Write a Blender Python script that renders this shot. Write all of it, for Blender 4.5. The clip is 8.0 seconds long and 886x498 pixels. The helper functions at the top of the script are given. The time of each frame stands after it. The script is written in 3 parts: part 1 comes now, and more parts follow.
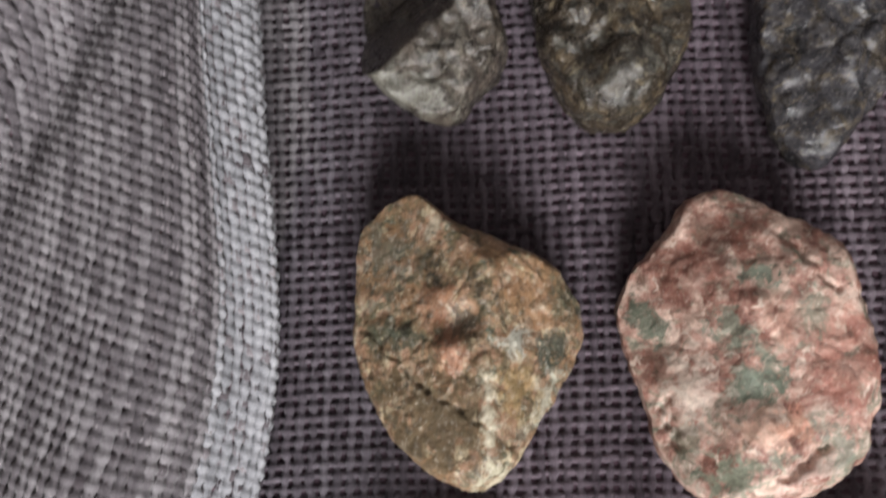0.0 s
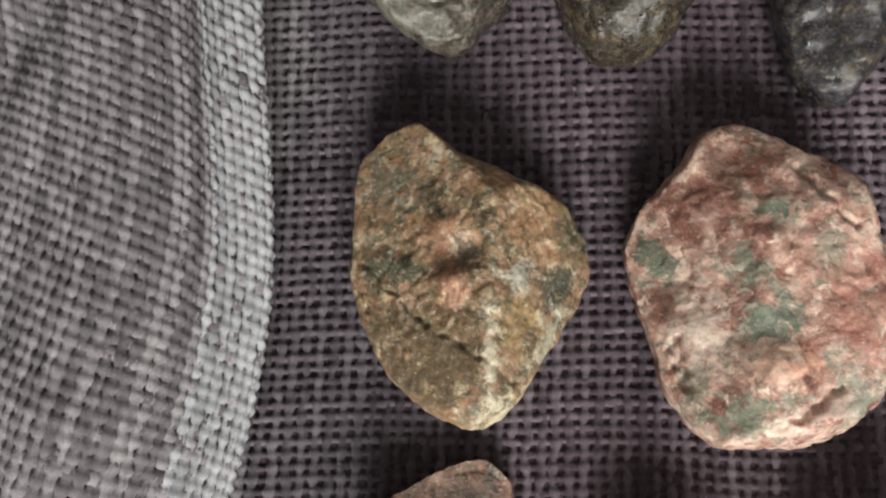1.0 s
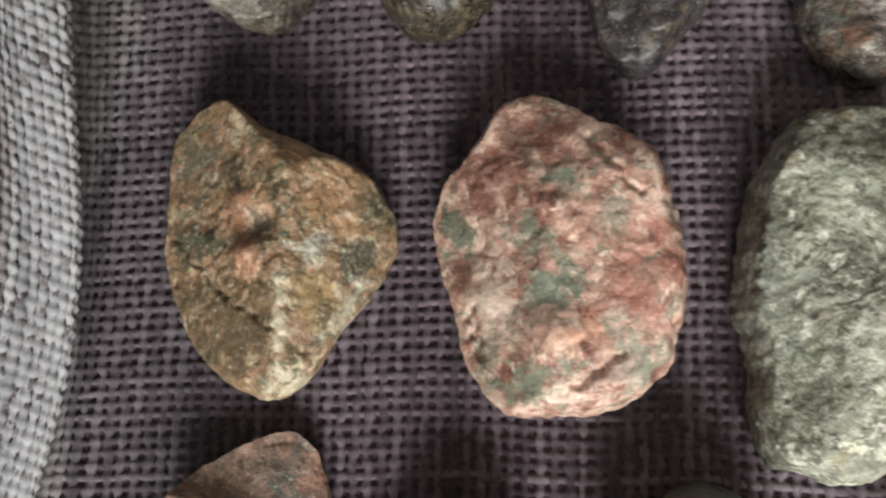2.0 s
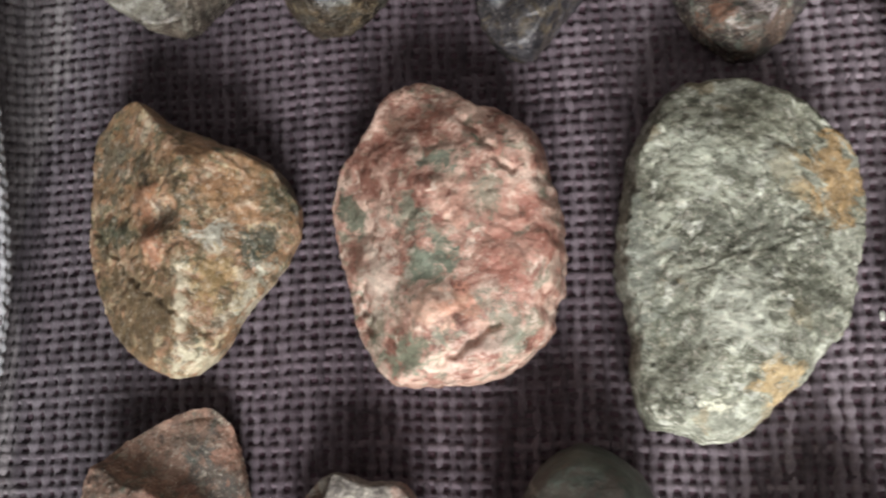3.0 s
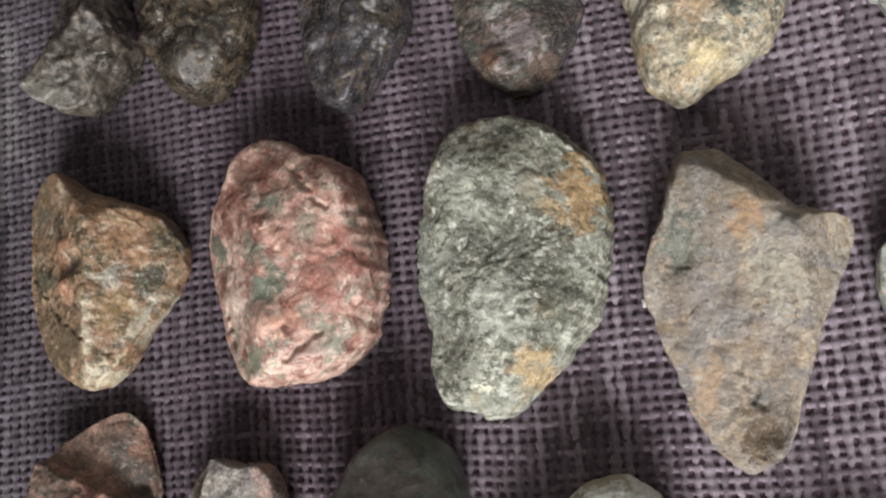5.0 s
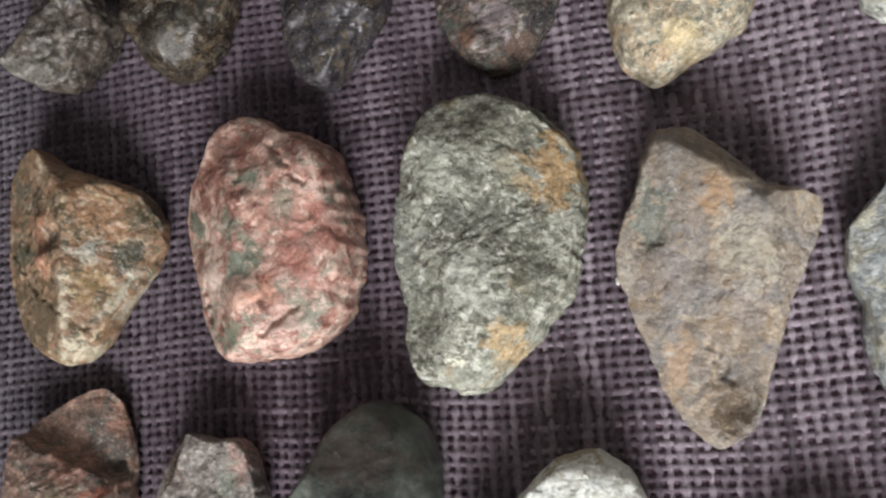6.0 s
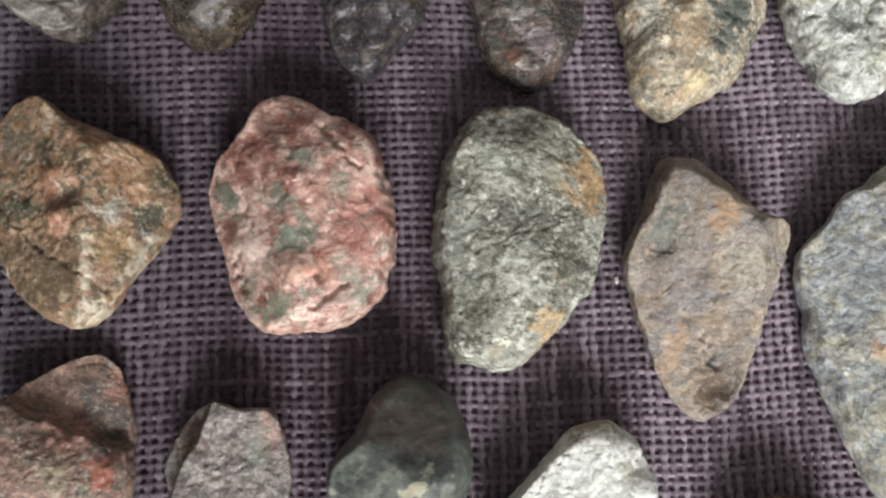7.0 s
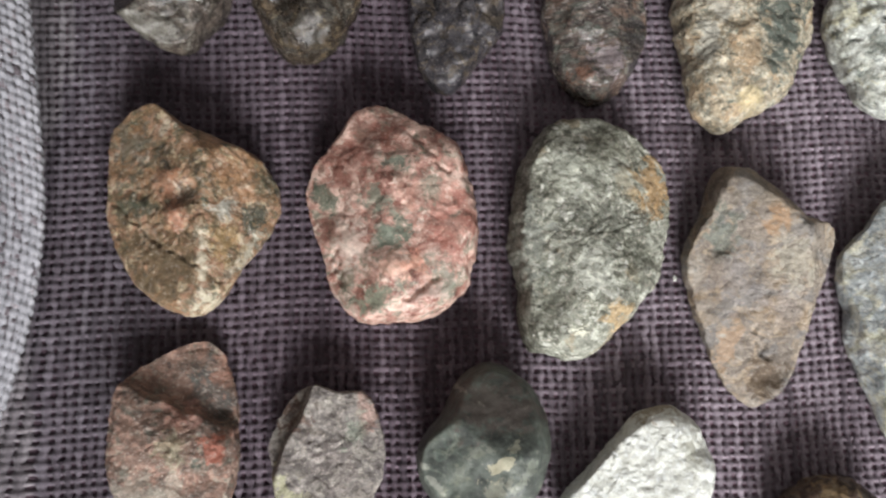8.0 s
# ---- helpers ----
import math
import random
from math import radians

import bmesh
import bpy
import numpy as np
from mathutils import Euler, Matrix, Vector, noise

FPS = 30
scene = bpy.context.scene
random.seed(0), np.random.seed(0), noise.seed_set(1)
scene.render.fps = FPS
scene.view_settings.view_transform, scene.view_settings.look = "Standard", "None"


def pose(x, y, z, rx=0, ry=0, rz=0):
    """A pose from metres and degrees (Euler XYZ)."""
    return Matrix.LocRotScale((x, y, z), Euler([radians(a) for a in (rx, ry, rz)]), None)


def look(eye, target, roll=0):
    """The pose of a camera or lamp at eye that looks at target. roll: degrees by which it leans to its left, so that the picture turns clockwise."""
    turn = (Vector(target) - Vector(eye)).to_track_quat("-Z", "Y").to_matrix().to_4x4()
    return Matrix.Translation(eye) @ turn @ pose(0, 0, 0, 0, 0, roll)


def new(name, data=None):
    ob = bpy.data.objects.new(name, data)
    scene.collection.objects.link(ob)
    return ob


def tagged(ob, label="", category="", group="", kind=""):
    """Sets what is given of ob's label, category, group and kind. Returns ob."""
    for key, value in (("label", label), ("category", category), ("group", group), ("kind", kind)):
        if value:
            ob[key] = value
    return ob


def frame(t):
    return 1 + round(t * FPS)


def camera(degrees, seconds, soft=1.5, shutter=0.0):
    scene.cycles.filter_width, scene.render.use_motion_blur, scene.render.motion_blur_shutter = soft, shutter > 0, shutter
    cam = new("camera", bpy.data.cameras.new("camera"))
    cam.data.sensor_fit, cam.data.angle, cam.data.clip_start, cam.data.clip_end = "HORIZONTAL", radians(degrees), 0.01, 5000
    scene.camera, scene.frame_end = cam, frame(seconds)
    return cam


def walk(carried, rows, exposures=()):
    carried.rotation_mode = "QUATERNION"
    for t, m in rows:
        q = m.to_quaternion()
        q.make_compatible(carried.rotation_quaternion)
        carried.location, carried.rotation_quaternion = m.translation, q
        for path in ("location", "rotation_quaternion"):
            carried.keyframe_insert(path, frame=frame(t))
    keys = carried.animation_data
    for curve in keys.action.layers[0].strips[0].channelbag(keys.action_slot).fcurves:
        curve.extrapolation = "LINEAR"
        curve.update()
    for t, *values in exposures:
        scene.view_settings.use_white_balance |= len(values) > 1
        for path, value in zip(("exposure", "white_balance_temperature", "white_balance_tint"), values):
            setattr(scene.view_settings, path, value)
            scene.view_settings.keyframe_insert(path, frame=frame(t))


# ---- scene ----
cam = camera(53.25, 8.0, soft=2.1, shutter=0.4)
PATH = [
    (0, (-0.00481, 0.00680, 0.15844), (-0.1868, 0.3402, -1.8052), -29.44),
    (0.5, (-0.00836, -0.00414, 0.15335), (-0.1851, 0.3234, -1.8117), -28.14),
    (1, (-0.00674, -0.00187, 0.15118), (-0.1754, 0.3127, -1.8167), -27.77),
    (1.5, (0.00826, -0.00453, 0.14913), (-0.2520, 0.3054, -1.8095), -39.62),
    (1.7, (0.01781, -0.00554, 0.14754), (-0.1997, 0.3095, -1.8155), -34.41),
    (2.8, (0.04841, -0.00872, 0.15252), (-0.2543, 0.3114, -1.7983), -44.95),
    (3, (0.05589, -0.00990, 0.15225), (-0.2849, 0.2943, -1.7949), -50.23),
    (3.5, (0.07961, -0.00899, 0.15501), (-0.3004, 0.3100, -1.7825), -53.34),
    (4, (0.09375, -0.00864, 0.15675), (-0.3063, 0.2980, -1.7787), -56.95),
    (5.3, (0.11499, -0.01598, 0.17369), (-0.4663, 0.3013, -1.7135), -67.39),
    (5.5, (0.11549, -0.01720, 0.17285), (-0.4620, 0.2994, -1.7156), -67.13),
    (6, (0.11492, -0.01809, 0.17164), (-0.4268, 0.2906, -1.7287), -65.73),
    (6.5, (0.08909, -0.01847, 0.18418), (-0.1946, 0.2570, -1.7763), -49.13),
    (7, (0.04685, -0.01856, 0.19650), (0.1940, 0.2480, -1.7802), 26.92),
    (7.5, (0.01623, -0.02282, 0.20469), (0.3413, 0.2466, -1.7502), 48.56),
    (8, (0.02429, -0.02239, 0.21222), (0.2011, 0.2604, -1.7598), 30.57),
]
BALANCE = [(0, -0.04, 6520, 9), (0.8, 0.0, 6760, 5), (1.5, -0.04, 6900, 3), (3.0, 0.04, 6620, 7), (4.3, -0.02, 6550, 8), (5.5, -0.12, 6500, 10), (6.2, -0.1, 6450, 10), (7.2, -0.02, 6450, 10), (8, 0.0, 6450, 10)]
walk(cam, [(t, look(eye, target, roll)) for t, eye, target, roll in PATH], BALANCE)

# ---- light ----
world = bpy.data.worlds.new("sky")
scene.world = world
world.use_nodes = True
sky = world.node_tree.nodes.new("ShaderNodeTexSky")
sky.sky_type, sky.sun_disc, sky.sun_elevation, sky.sun_rotation = "NISHITA", False, radians(40), radians(200)
world.node_tree.links.new(sky.outputs["Color"], world.node_tree.nodes["Background"].inputs["Color"])
world.node_tree.nodes["Background"].inputs["Strength"].default_value = 0.05
scene.view_settings.exposure = 0.0

WIN_X, WIN_W, WIN_LOW, WIN_HIGH, WIN_Y = 0.2, 0.85, 0.34, 1.2, -1.1   # the window in the south wall
lamp = bpy.data.lights.new("window_daylight", "AREA")
lamp.shape, lamp.size, lamp.size_y, lamp.energy, lamp.color = "RECTANGLE", WIN_W - 0.1, WIN_HIGH - WIN_LOW - 0.1, 45.5, (1.0, 0.985, 0.99)
daylight = new("window_daylight", lamp)
daylight.matrix_world = look((WIN_X, WIN_Y - 0.02, (WIN_LOW + WIN_HIGH) / 2), (0, 0, (WIN_LOW + WIN_HIGH) / 2))


# ---- material helpers ----
def material(name, rough=0.6, spec=0.4):
    m = bpy.data.materials.new(name)
    m.use_nodes = True
    b = m.node_tree.nodes["Principled BSDF"]
    b.inputs["Roughness"].default_value, b.inputs["Specular IOR Level"].default_value = rough, spec
    return m, m.node_tree, b


def node(tree, kind, **given):
    n = tree.nodes.new(kind)
    for key, value in given.items():
        if key == "op":
            n.operation = value
        elif key == "mode":
            n.data_type = value
        else:
            n.inputs[key].default_value = value
    return n


def noise_tex(tree, at, scale, detail=5.0, rough=0.55, distort=0.0):
    n = node(tree, "ShaderNodeTexNoise", Scale=scale, Detail=detail, Roughness=rough, Distortion=distort)
    tree.links.new(at, n.inputs["Vector"])
    return n.outputs["Fac"]


def ramp(tree, fac, stops, squeeze=1.0):
    n = tree.nodes.new("ShaderNodeValToRGB")
    e = n.color_ramp.elements
    while len(e) < len(stops):
        e.new(0.5)
    for i, (pos, col) in enumerate(stops):
        e[i].position = 0.5 + (pos - 0.5) * squeeze
        e[i].color = (*col, 1) if isinstance(col, tuple) else (col, col, col, 1)
    tree.links.new(fac, n.inputs["Fac"])
    return n.outputs["Color"]


def blend(tree, fac, a, b, how="MIX"):
    n = tree.nodes.new("ShaderNodeMix")
    n.data_type, n.blend_type = "RGBA", how
    for value, slot in ((fac, 0), (a, 6), (b, 7)):
        if isinstance(value, (tuple, float, int)):
            n.inputs[slot].default_value = (*value, 1) if isinstance(value, tuple) else value
        else:
            tree.links.new(value, n.inputs[slot])
    return n.outputs[2]


def calc(tree, op, a, b=0.0, clamp=False):
    n = tree.nodes.new("ShaderNodeMath")
    n.operation, n.use_clamp = op, clamp
    for i, value in enumerate((a, b)):
        if isinstance(value, (float, int)):
            n.inputs[i].default_value = value
        else:
            tree.links.new(value, n.inputs[i])
    return n.outputs[0]


def object_mm(tree, stretch=(1, 1, 1), turn=0.0):
    """Object coordinates in millimetres."""
    tc, mp = tree.nodes.new("ShaderNodeTexCoord"), tree.nodes.new("ShaderNodeMapping")
    mp.inputs["Scale"].default_value = [1000 * s for s in stretch]
    mp.inputs["Rotation"].default_value = (0, 0, radians(turn))
    tree.links.new(tc.outputs["Object"], mp.inputs["Vector"])
    return mp.outputs["Vector"]


def rock(name, stops, size=6.0, second=(), second_size=2.0, second_mix=0.5, grain=0.35, patches=(), rough=0.62, spec=0.35,
         bump=0.5, stretch=(1, 1, 1), turn=0.0, shift=0.0, distort=0.25, minerals=(), pale=(0.6, 0.55, 0.47), crystals=0.45, facet=1.3, mosaic=0.62):
    """A stone: a ramp over coarse mottling, a second ramp over finer mottling, mineral grains, painted glints, and
    patches (stains, some shade or highlight) of (x, y, radius, stretch_y, colour, strength) in millimetres from the
    stone's middle; minerals: blotches of (size, threshold, colour, strength)."""
    m, tree, b = material(name, rough, spec)
    flat = object_mm(tree)
    at = object_mm(tree, stretch, turn)
    if shift:
        add = tree.nodes.new("ShaderNodeVectorMath")
        add.inputs[1].default_value = (shift, shift * 0.7, shift * 1.3)
        tree.links.new(at, add.inputs[0])
        at = add.outputs[0]
    col = ramp(tree, noise_tex(tree, at, 1 / size, 10, 0.68, distort), stops, 0.66)
    if second:
        two = ramp(tree, noise_tex(tree, at, 1 / second_size, 9, 0.7, 0.5), second, 0.66)
        mask = ramp(tree, noise_tex(tree, at, 0.7 / second_size, 8, 0.66, 1.0), [(0.56 - 0.22 * second_mix, 0.0), (0.66 - 0.22 * second_mix, 1.0)])
        col = blend(tree, mask, col, two)
    for n, (big, cut, colour, strength) in enumerate(minerals):
        move = tree.nodes.new("ShaderNodeVectorMath")
        move.inputs[1].default_value = (17.0 * n + 5, 9.0 * n, 23.0 * n)
        tree.links.new(at, move.inputs[0])
        spot = noise_tex(tree, move.outputs[0], 1 / big, 7, 0.6, 0.5)
        col = blend(tree, ramp(tree, spot, [(cut, 0.0), (cut + 0.035, strength)]), col, colour)
    edge = noise_tex(tree, at, 0.3, 9, 0.72, 0.6)
    for x, y, r, sy, colour, strength, *lean in patches:
        sub = tree.nodes.new("ShaderNodeVectorMath")
        sub.operation = "SUBTRACT"
        sub.inputs[1].default_value = (x, y, 0)
        tree.links.new(flat, sub.inputs[0])
        if lean:
            rot = tree.nodes.new("ShaderNodeVectorRotate")
            rot.rotation_type = "Z_AXIS"
            rot.inputs["Angle"].default_value = radians(lean[0])
            tree.links.new(sub.outputs[0], rot.inputs["Vector"])
            sub = rot
        sc = tree.nodes.new("ShaderNodeVectorMath")
        sc.operation = "MULTIPLY"
        sc.inputs[1].default_value = (1 / r, 1 / (r * sy), 0)
        tree.links.new(sub.outputs[0], sc.inputs[0])
        ln = tree.nodes.new("ShaderNodeVectorMath")
        ln.operation = "LENGTH"
        tree.links.new(sc.outputs[0], ln.inputs[0])
        far = calc(tree, "ADD", ln.outputs["Value"], calc(tree, "MULTIPLY", calc(tree, "SUBTRACT", edge, 0.5), 6.0))
        fac = ramp(tree, far, [(0.6, strength), (0.94, 0.0)])
        col = blend(tree, fac, col, colour)
    fine = noise_tex(tree, at, 1.5, 6, 0.75, 0.3)
    col = blend(tree, min(1.0, 2.0 * grain), col, ramp(tree, fine, [(0.28, 0.3), (0.46, 0.85), (0.6, 1.0)]), "MULTIPLY")
    col = blend(tree, ramp(tree, noise_tex(tree, at, 0.9, 6, 0.7, 0.4), [(0.55, 0.0), (0.65, 1.3 * grain)]), col, pale)
    col = blend(tree, ramp(tree, noise_tex(tree, flat, 0.55, 5, 0.7, 1.2), [(0.3, 1.8 * grain), (0.41, 0.0)]), col, (0.035, 0.032, 0.025))
    # tiny bright specks, glints put into the colour
    col = blend(tree, ramp(tree, noise_tex(tree, flat, 1.9, 4, 0.6, 0.8), [(0.62, 0.0), (0.67, 1.6 * grain)]), col, tuple(min(0.85, 1.25 * c) for c in pale))
    cells = node(tree, "ShaderNodeTexVoronoi", Scale=crystals)
    warp_by = tree.nodes.new("ShaderNodeVectorMath")
    warp_by.operation = "ADD"
    push = node(tree, "ShaderNodeTexNoise", Scale=0.6, Detail=4.0)
    tree.links.new(at, push.inputs["Vector"])
    wide = tree.nodes.new("ShaderNodeVectorMath")
    wide.operation = "SCALE"
    wide.inputs["Scale"].default_value = 2.2
    tree.links.new(push.outputs["Color"], wide.inputs[0])
    tree.links.new(at, warp_by.inputs[0])
    tree.links.new(wide.outputs[0], warp_by.inputs[1])
    tree.links.new(warp_by.outputs[0], cells.inputs["Vector"])
    # every mineral grain has its own tone, in two sizes
    for size_of, low, high in ((mosaic, 0.62, 1.34), (mosaic * 2.7, 0.72, 1.22)):
        grains = node(tree, "ShaderNodeTexVoronoi", Scale=size_of)
        tree.links.new(warp_by.outputs[0], grains.inputs["Vector"])
        each = tree.nodes.new("ShaderNodeSeparateColor")
        tree.links.new(grains.outputs["Color"], each.inputs[0])
        col = blend(tree, min(1.0, 1.7 * grain), col, ramp(tree, each.outputs[0], [(0.0, low), (0.55, 1.0), (1.0, high)]), "MULTIPLY")
    tree.links.new(col, b.inputs["Base Color"])
    tree.links.new(calc(tree, "ADD", calc(tree, "MULTIPLY", fine, 0.3), rough - 0.15), b.inputs["Roughness"])
    bp = node(tree, "ShaderNodeBump", Strength=bump, Distance=0.0009)
    relief = calc(tree, "ADD", fine, calc(tree, "MULTIPLY", noise_tex(tree, at, 0.8, 5, 0.65), 1.6))
    tree.links.new(calc(tree, "SUBTRACT", relief, calc(tree, "MULTIPLY", cells.outputs["Distance"], facet)), bp.inputs["Height"])
    tree.links.new(bp.outputs["Normal"], b.inputs["Normal"])
    return m


def yarn(name, dark, mid, light, along, vary=0.32):
    """Spun yarn: every thread has its own tone, with slubs along it and short fibres."""
    m, tree, b = material(name, 0.9, 0.15)
    geo = tree.nodes.new("ShaderNodeNewGeometry")
    at = object_mm(tree, (0.3, 1.0, 1.0) if along == "x" else (1.0, 0.3, 1.0))
    tone = calc(tree, "ADD", calc(tree, "MULTIPLY", calc(tree, "SUBTRACT", geo.outputs["Random Per Island"], 0.5 - 0.16 / vary), vary), calc(tree, "MULTIPLY", noise_tex(tree, at, 0.5, 5, 0.65), 0.75))
    col = ramp(tree, tone, [(0.3, dark), (0.5, mid), (0.74, light)])
    # dye from blue-grey by the fold to plum, with the left's shade painted in
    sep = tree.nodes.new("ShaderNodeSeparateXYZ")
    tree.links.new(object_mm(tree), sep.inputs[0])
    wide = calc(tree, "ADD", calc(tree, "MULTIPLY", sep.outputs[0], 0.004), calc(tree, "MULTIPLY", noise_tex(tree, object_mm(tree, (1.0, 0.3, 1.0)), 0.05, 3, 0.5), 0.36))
    # raised parts stay paler: the light on the fold is coloured in
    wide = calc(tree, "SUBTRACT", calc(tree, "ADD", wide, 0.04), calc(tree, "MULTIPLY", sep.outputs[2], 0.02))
    # dark on the left, bright on the right, after the fall of light
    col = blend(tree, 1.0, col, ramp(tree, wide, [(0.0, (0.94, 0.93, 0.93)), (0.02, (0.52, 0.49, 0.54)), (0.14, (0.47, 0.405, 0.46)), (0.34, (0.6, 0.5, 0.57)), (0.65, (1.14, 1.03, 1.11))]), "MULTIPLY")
    fuzz = noise_tex(tree, object_mm(tree), 4.0, 3, 0.7)
    col = blend(tree, 0.35, col, ramp(tree, fuzz, [(0.3, 0.2), (0.7, 0.85)]), "OVERLAY")
    tree.links.new(col, b.inputs["Base Color"])
    b.inputs["Sheen Weight"].default_value = 0.15
    bp = node(tree, "ShaderNodeBump", Strength=0.5, Distance=0.0003)
    tree.links.new(fuzz, bp.inputs["Height"])
    tree.links.new(bp.outputs["Normal"], b.inputs["Normal"])
    return m


def plaster(name, colour, scale=40.0):
    m, tree, b = material(name, 0.85, 0.2)
    tc = tree.nodes.new("ShaderNodeTexCoord")
    n = noise_tex(tree, tc.outputs["Object"], scale, 6, 0.6)
    wide = noise_tex(tree, tc.outputs["Object"], 1.5, 3, 0.5)
    c = blend(tree, ramp(tree, wide, [(0.3, 0.0), (0.7, 0.25)]), colour, tuple(0.8 * v for v in colour))
    tree.links.new(c, b.inputs["Base Color"])
    bp = node(tree, "ShaderNodeBump", Strength=0.2, Distance=0.002)
    tree.links.new(n, bp.inputs["Height"])
    tree.links.new(bp.outputs["Normal"], b.inputs["Normal"])
    return m


WALL = plaster("wall_plaster", (0.38, 0.365, 0.355))
WALL_RED = plaster("red_brown_plaster", (0.12, 0.06, 0.05))
WALL_PALE = plaster("pale_plaster", (0.5, 0.49, 0.48))
CEIL = plaster("ceiling_plaster", (0.5, 0.49, 0.48))
FLOOR = plaster("floor_boards", (0.2, 0.13, 0.08), 12.0)
WOOD = plaster("table_wood", (0.24, 0.15, 0.09), 30.0)
PAINT = plaster("window_paint", (0.75, 0.74, 0.7))
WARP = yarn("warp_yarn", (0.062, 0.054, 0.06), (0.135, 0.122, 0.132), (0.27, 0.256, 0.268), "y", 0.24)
# paler copy of the warp yarn, for the light on the hem
LIT_HEM = yarn("lit_hem_yarn", (0.15, 0.153, 0.165), (0.235, 0.239, 0.256), (0.36, 0.364, 0.387), "y", 0.26)
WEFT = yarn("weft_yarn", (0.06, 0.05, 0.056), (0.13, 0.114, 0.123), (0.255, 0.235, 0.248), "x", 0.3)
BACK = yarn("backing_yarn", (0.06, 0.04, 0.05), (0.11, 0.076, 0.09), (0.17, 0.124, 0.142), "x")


# ---- mesh helpers ----
def mesh_object(name, bm, mat, parent=None):
    me = bpy.data.meshes.new(name)
    bm.to_mesh(me)
    bm.free()
    me.materials.append(mat)
    ob = new(name, me)
    ob.parent = parent
    return ob


def box(bm, x0, x1, y0, y1, z0, z1):
    m = Matrix.Translation(((x0 + x1) / 2, (y0 + y1) / 2, (z0 + z1) / 2)) @ Matrix.Diagonal((x1 - x0, y1 - y0, z1 - z0, 1))
    bmesh.ops.create_cube(bm, size=1, matrix=m)


def boxes(name, mat, parent, *some, bevel=0.0):
    bm = bmesh.new()
    for b in some:
        box(bm, *b)
    if bevel:
        bmesh.ops.bevel(bm, geom=bm.edges[:], offset=bevel, segments=2, affect="EDGES")
    return mesh_object(name, bm, mat, parent)


# ---- the room round the table ----
X0, X1, Y0, Y1, ZF, ZC = -1.7, 1.7, WIN_Y, 1.9, -0.72, 1.75
def setting(ob, label):
    return tagged(ob, label, kind="structure")


setting(boxes("floor", FLOOR, None, (X0 - 0.1, X1 + 0.1, Y0 - 0.15, Y1 + 0.1, ZF - 0.1, ZF)), "dark brown floor of the room")
setting(boxes("ceiling", CEIL, None, (X0 - 0.1, X1 + 0.1, Y0 - 0.15, Y1 + 0.1, ZC, ZC + 0.1)), "plain off-white ceiling")
# unseen walls, dark west and pale east to steer the bounced light
setting(boxes("wall_west", WALL_RED, None, (X0 - 0.1, X0, Y0, Y1, ZF, ZC)), "unseen red-brown plaster wall, added to darken the fill from the west")
setting(boxes("wall_east", WALL_PALE, None, (X1, X1 + 0.1, Y0, Y1, ZF, ZC)), "unseen pale plaster wall, added to brighten the fill from the east")
setting(boxes("wall_north", WALL, None, (X0 - 0.1, X1 + 0.1, Y1, Y1 + 0.1, ZF, ZC)), "plain beige plaster wall")
wa, wb = WIN_X - WIN_W / 2, WIN_X + WIN_W / 2
setting(boxes("wall_south", WALL, None, (X0 - 0.1, wa, Y0 - 0.12, Y0, ZF, ZC), (wb, X1 + 0.1, Y0 - 0.12, Y0, ZF, ZC),
              (wa, wb, Y0 - 0.12, Y0, ZF, WIN_LOW), (wa, wb, Y0 - 0.12, Y0, WIN_HIGH, ZC)), "plaster wall with a window opening")
win = setting(new("window_1"), "white painted window that lets the daylight in")
boxes("window_frame", PAINT, win, (wa, wa + 0.05, Y0 - 0.1, Y0 - 0.05, WIN_LOW, WIN_HIGH), (wb - 0.05, wb, Y0 - 0.1, Y0 - 0.05, WIN_LOW, WIN_HIGH),
      (wa + 0.05, wb - 0.05, Y0 - 0.1, Y0 - 0.05, WIN_LOW, WIN_LOW + 0.05), (wa + 0.05, wb - 0.05, Y0 - 0.1, Y0 - 0.05, WIN_HIGH - 0.05, WIN_HIGH))

table = tagged(new("table"), "brown wooden table under the woven cloth", "table")
boxes("tabletop", WOOD, table, (-0.45, 0.6, -0.4, 0.5, -0.036, -0.006), bevel=0.004)
for x, y in ((-0.4, -0.35), (0.55, -0.35), (-0.4, 0.45), (0.55, 0.45)):
    boxes("leg", WOOD, table, (x - 0.025, x + 0.025, y - 0.025, y + 0.025, ZF, -0.036))

# ---- the cloth ----
PU, PV, PF = 0.00238, 0.00204, 0.0016          # spacing of the warp, of the weft, and of the closer warp of the fold
U0, U1, V0, V1 = -0.146, 0.188, -0.085, 0.1

# profile of the cloth across the fold, from the table up over the fold's crest
knots = np.array([(0.6, 0.0), (0.1, 0.0), (-0.02, 0.0), (-0.045, 0.0), (-0.0545, 0.0004), (-0.058, 0.003), (-0.0565, 0.0085), (-0.0515, 0.0118), (-0.0483, 0.0145),
                  (-0.0484, 0.0165), (-0.0505, 0.018), (-0.0545, 0.0198), (-0.0562, 0.0225), (-0.0575, 0.0275), (-0.061, 0.0318), (-0.068, 0.0335), (-0.082, 0.031), (-0.1, 0.026), (-0.13, 0.018),
                  (-0.2, 0.004), (-0.45, 0.0)])
seg = np.concatenate([[0], np.cumsum(np.hypot(*np.diff(knots, axis=0).T))])
arc = np.arange(0, seg[-1], 0.0005)
px, pz = np.interp(arc, seg, knots[:, 0]), np.interp(arc, seg, knots[:, 1])
for _ in range(2):
    k = np.ones(5) / 5
    px[2:-2], pz[2:-2] = np.convolve(px, k, "valid"), np.convolve(pz, k, "valid")
PROFILE_U = 0.6 - arc            # equals x on the flat part


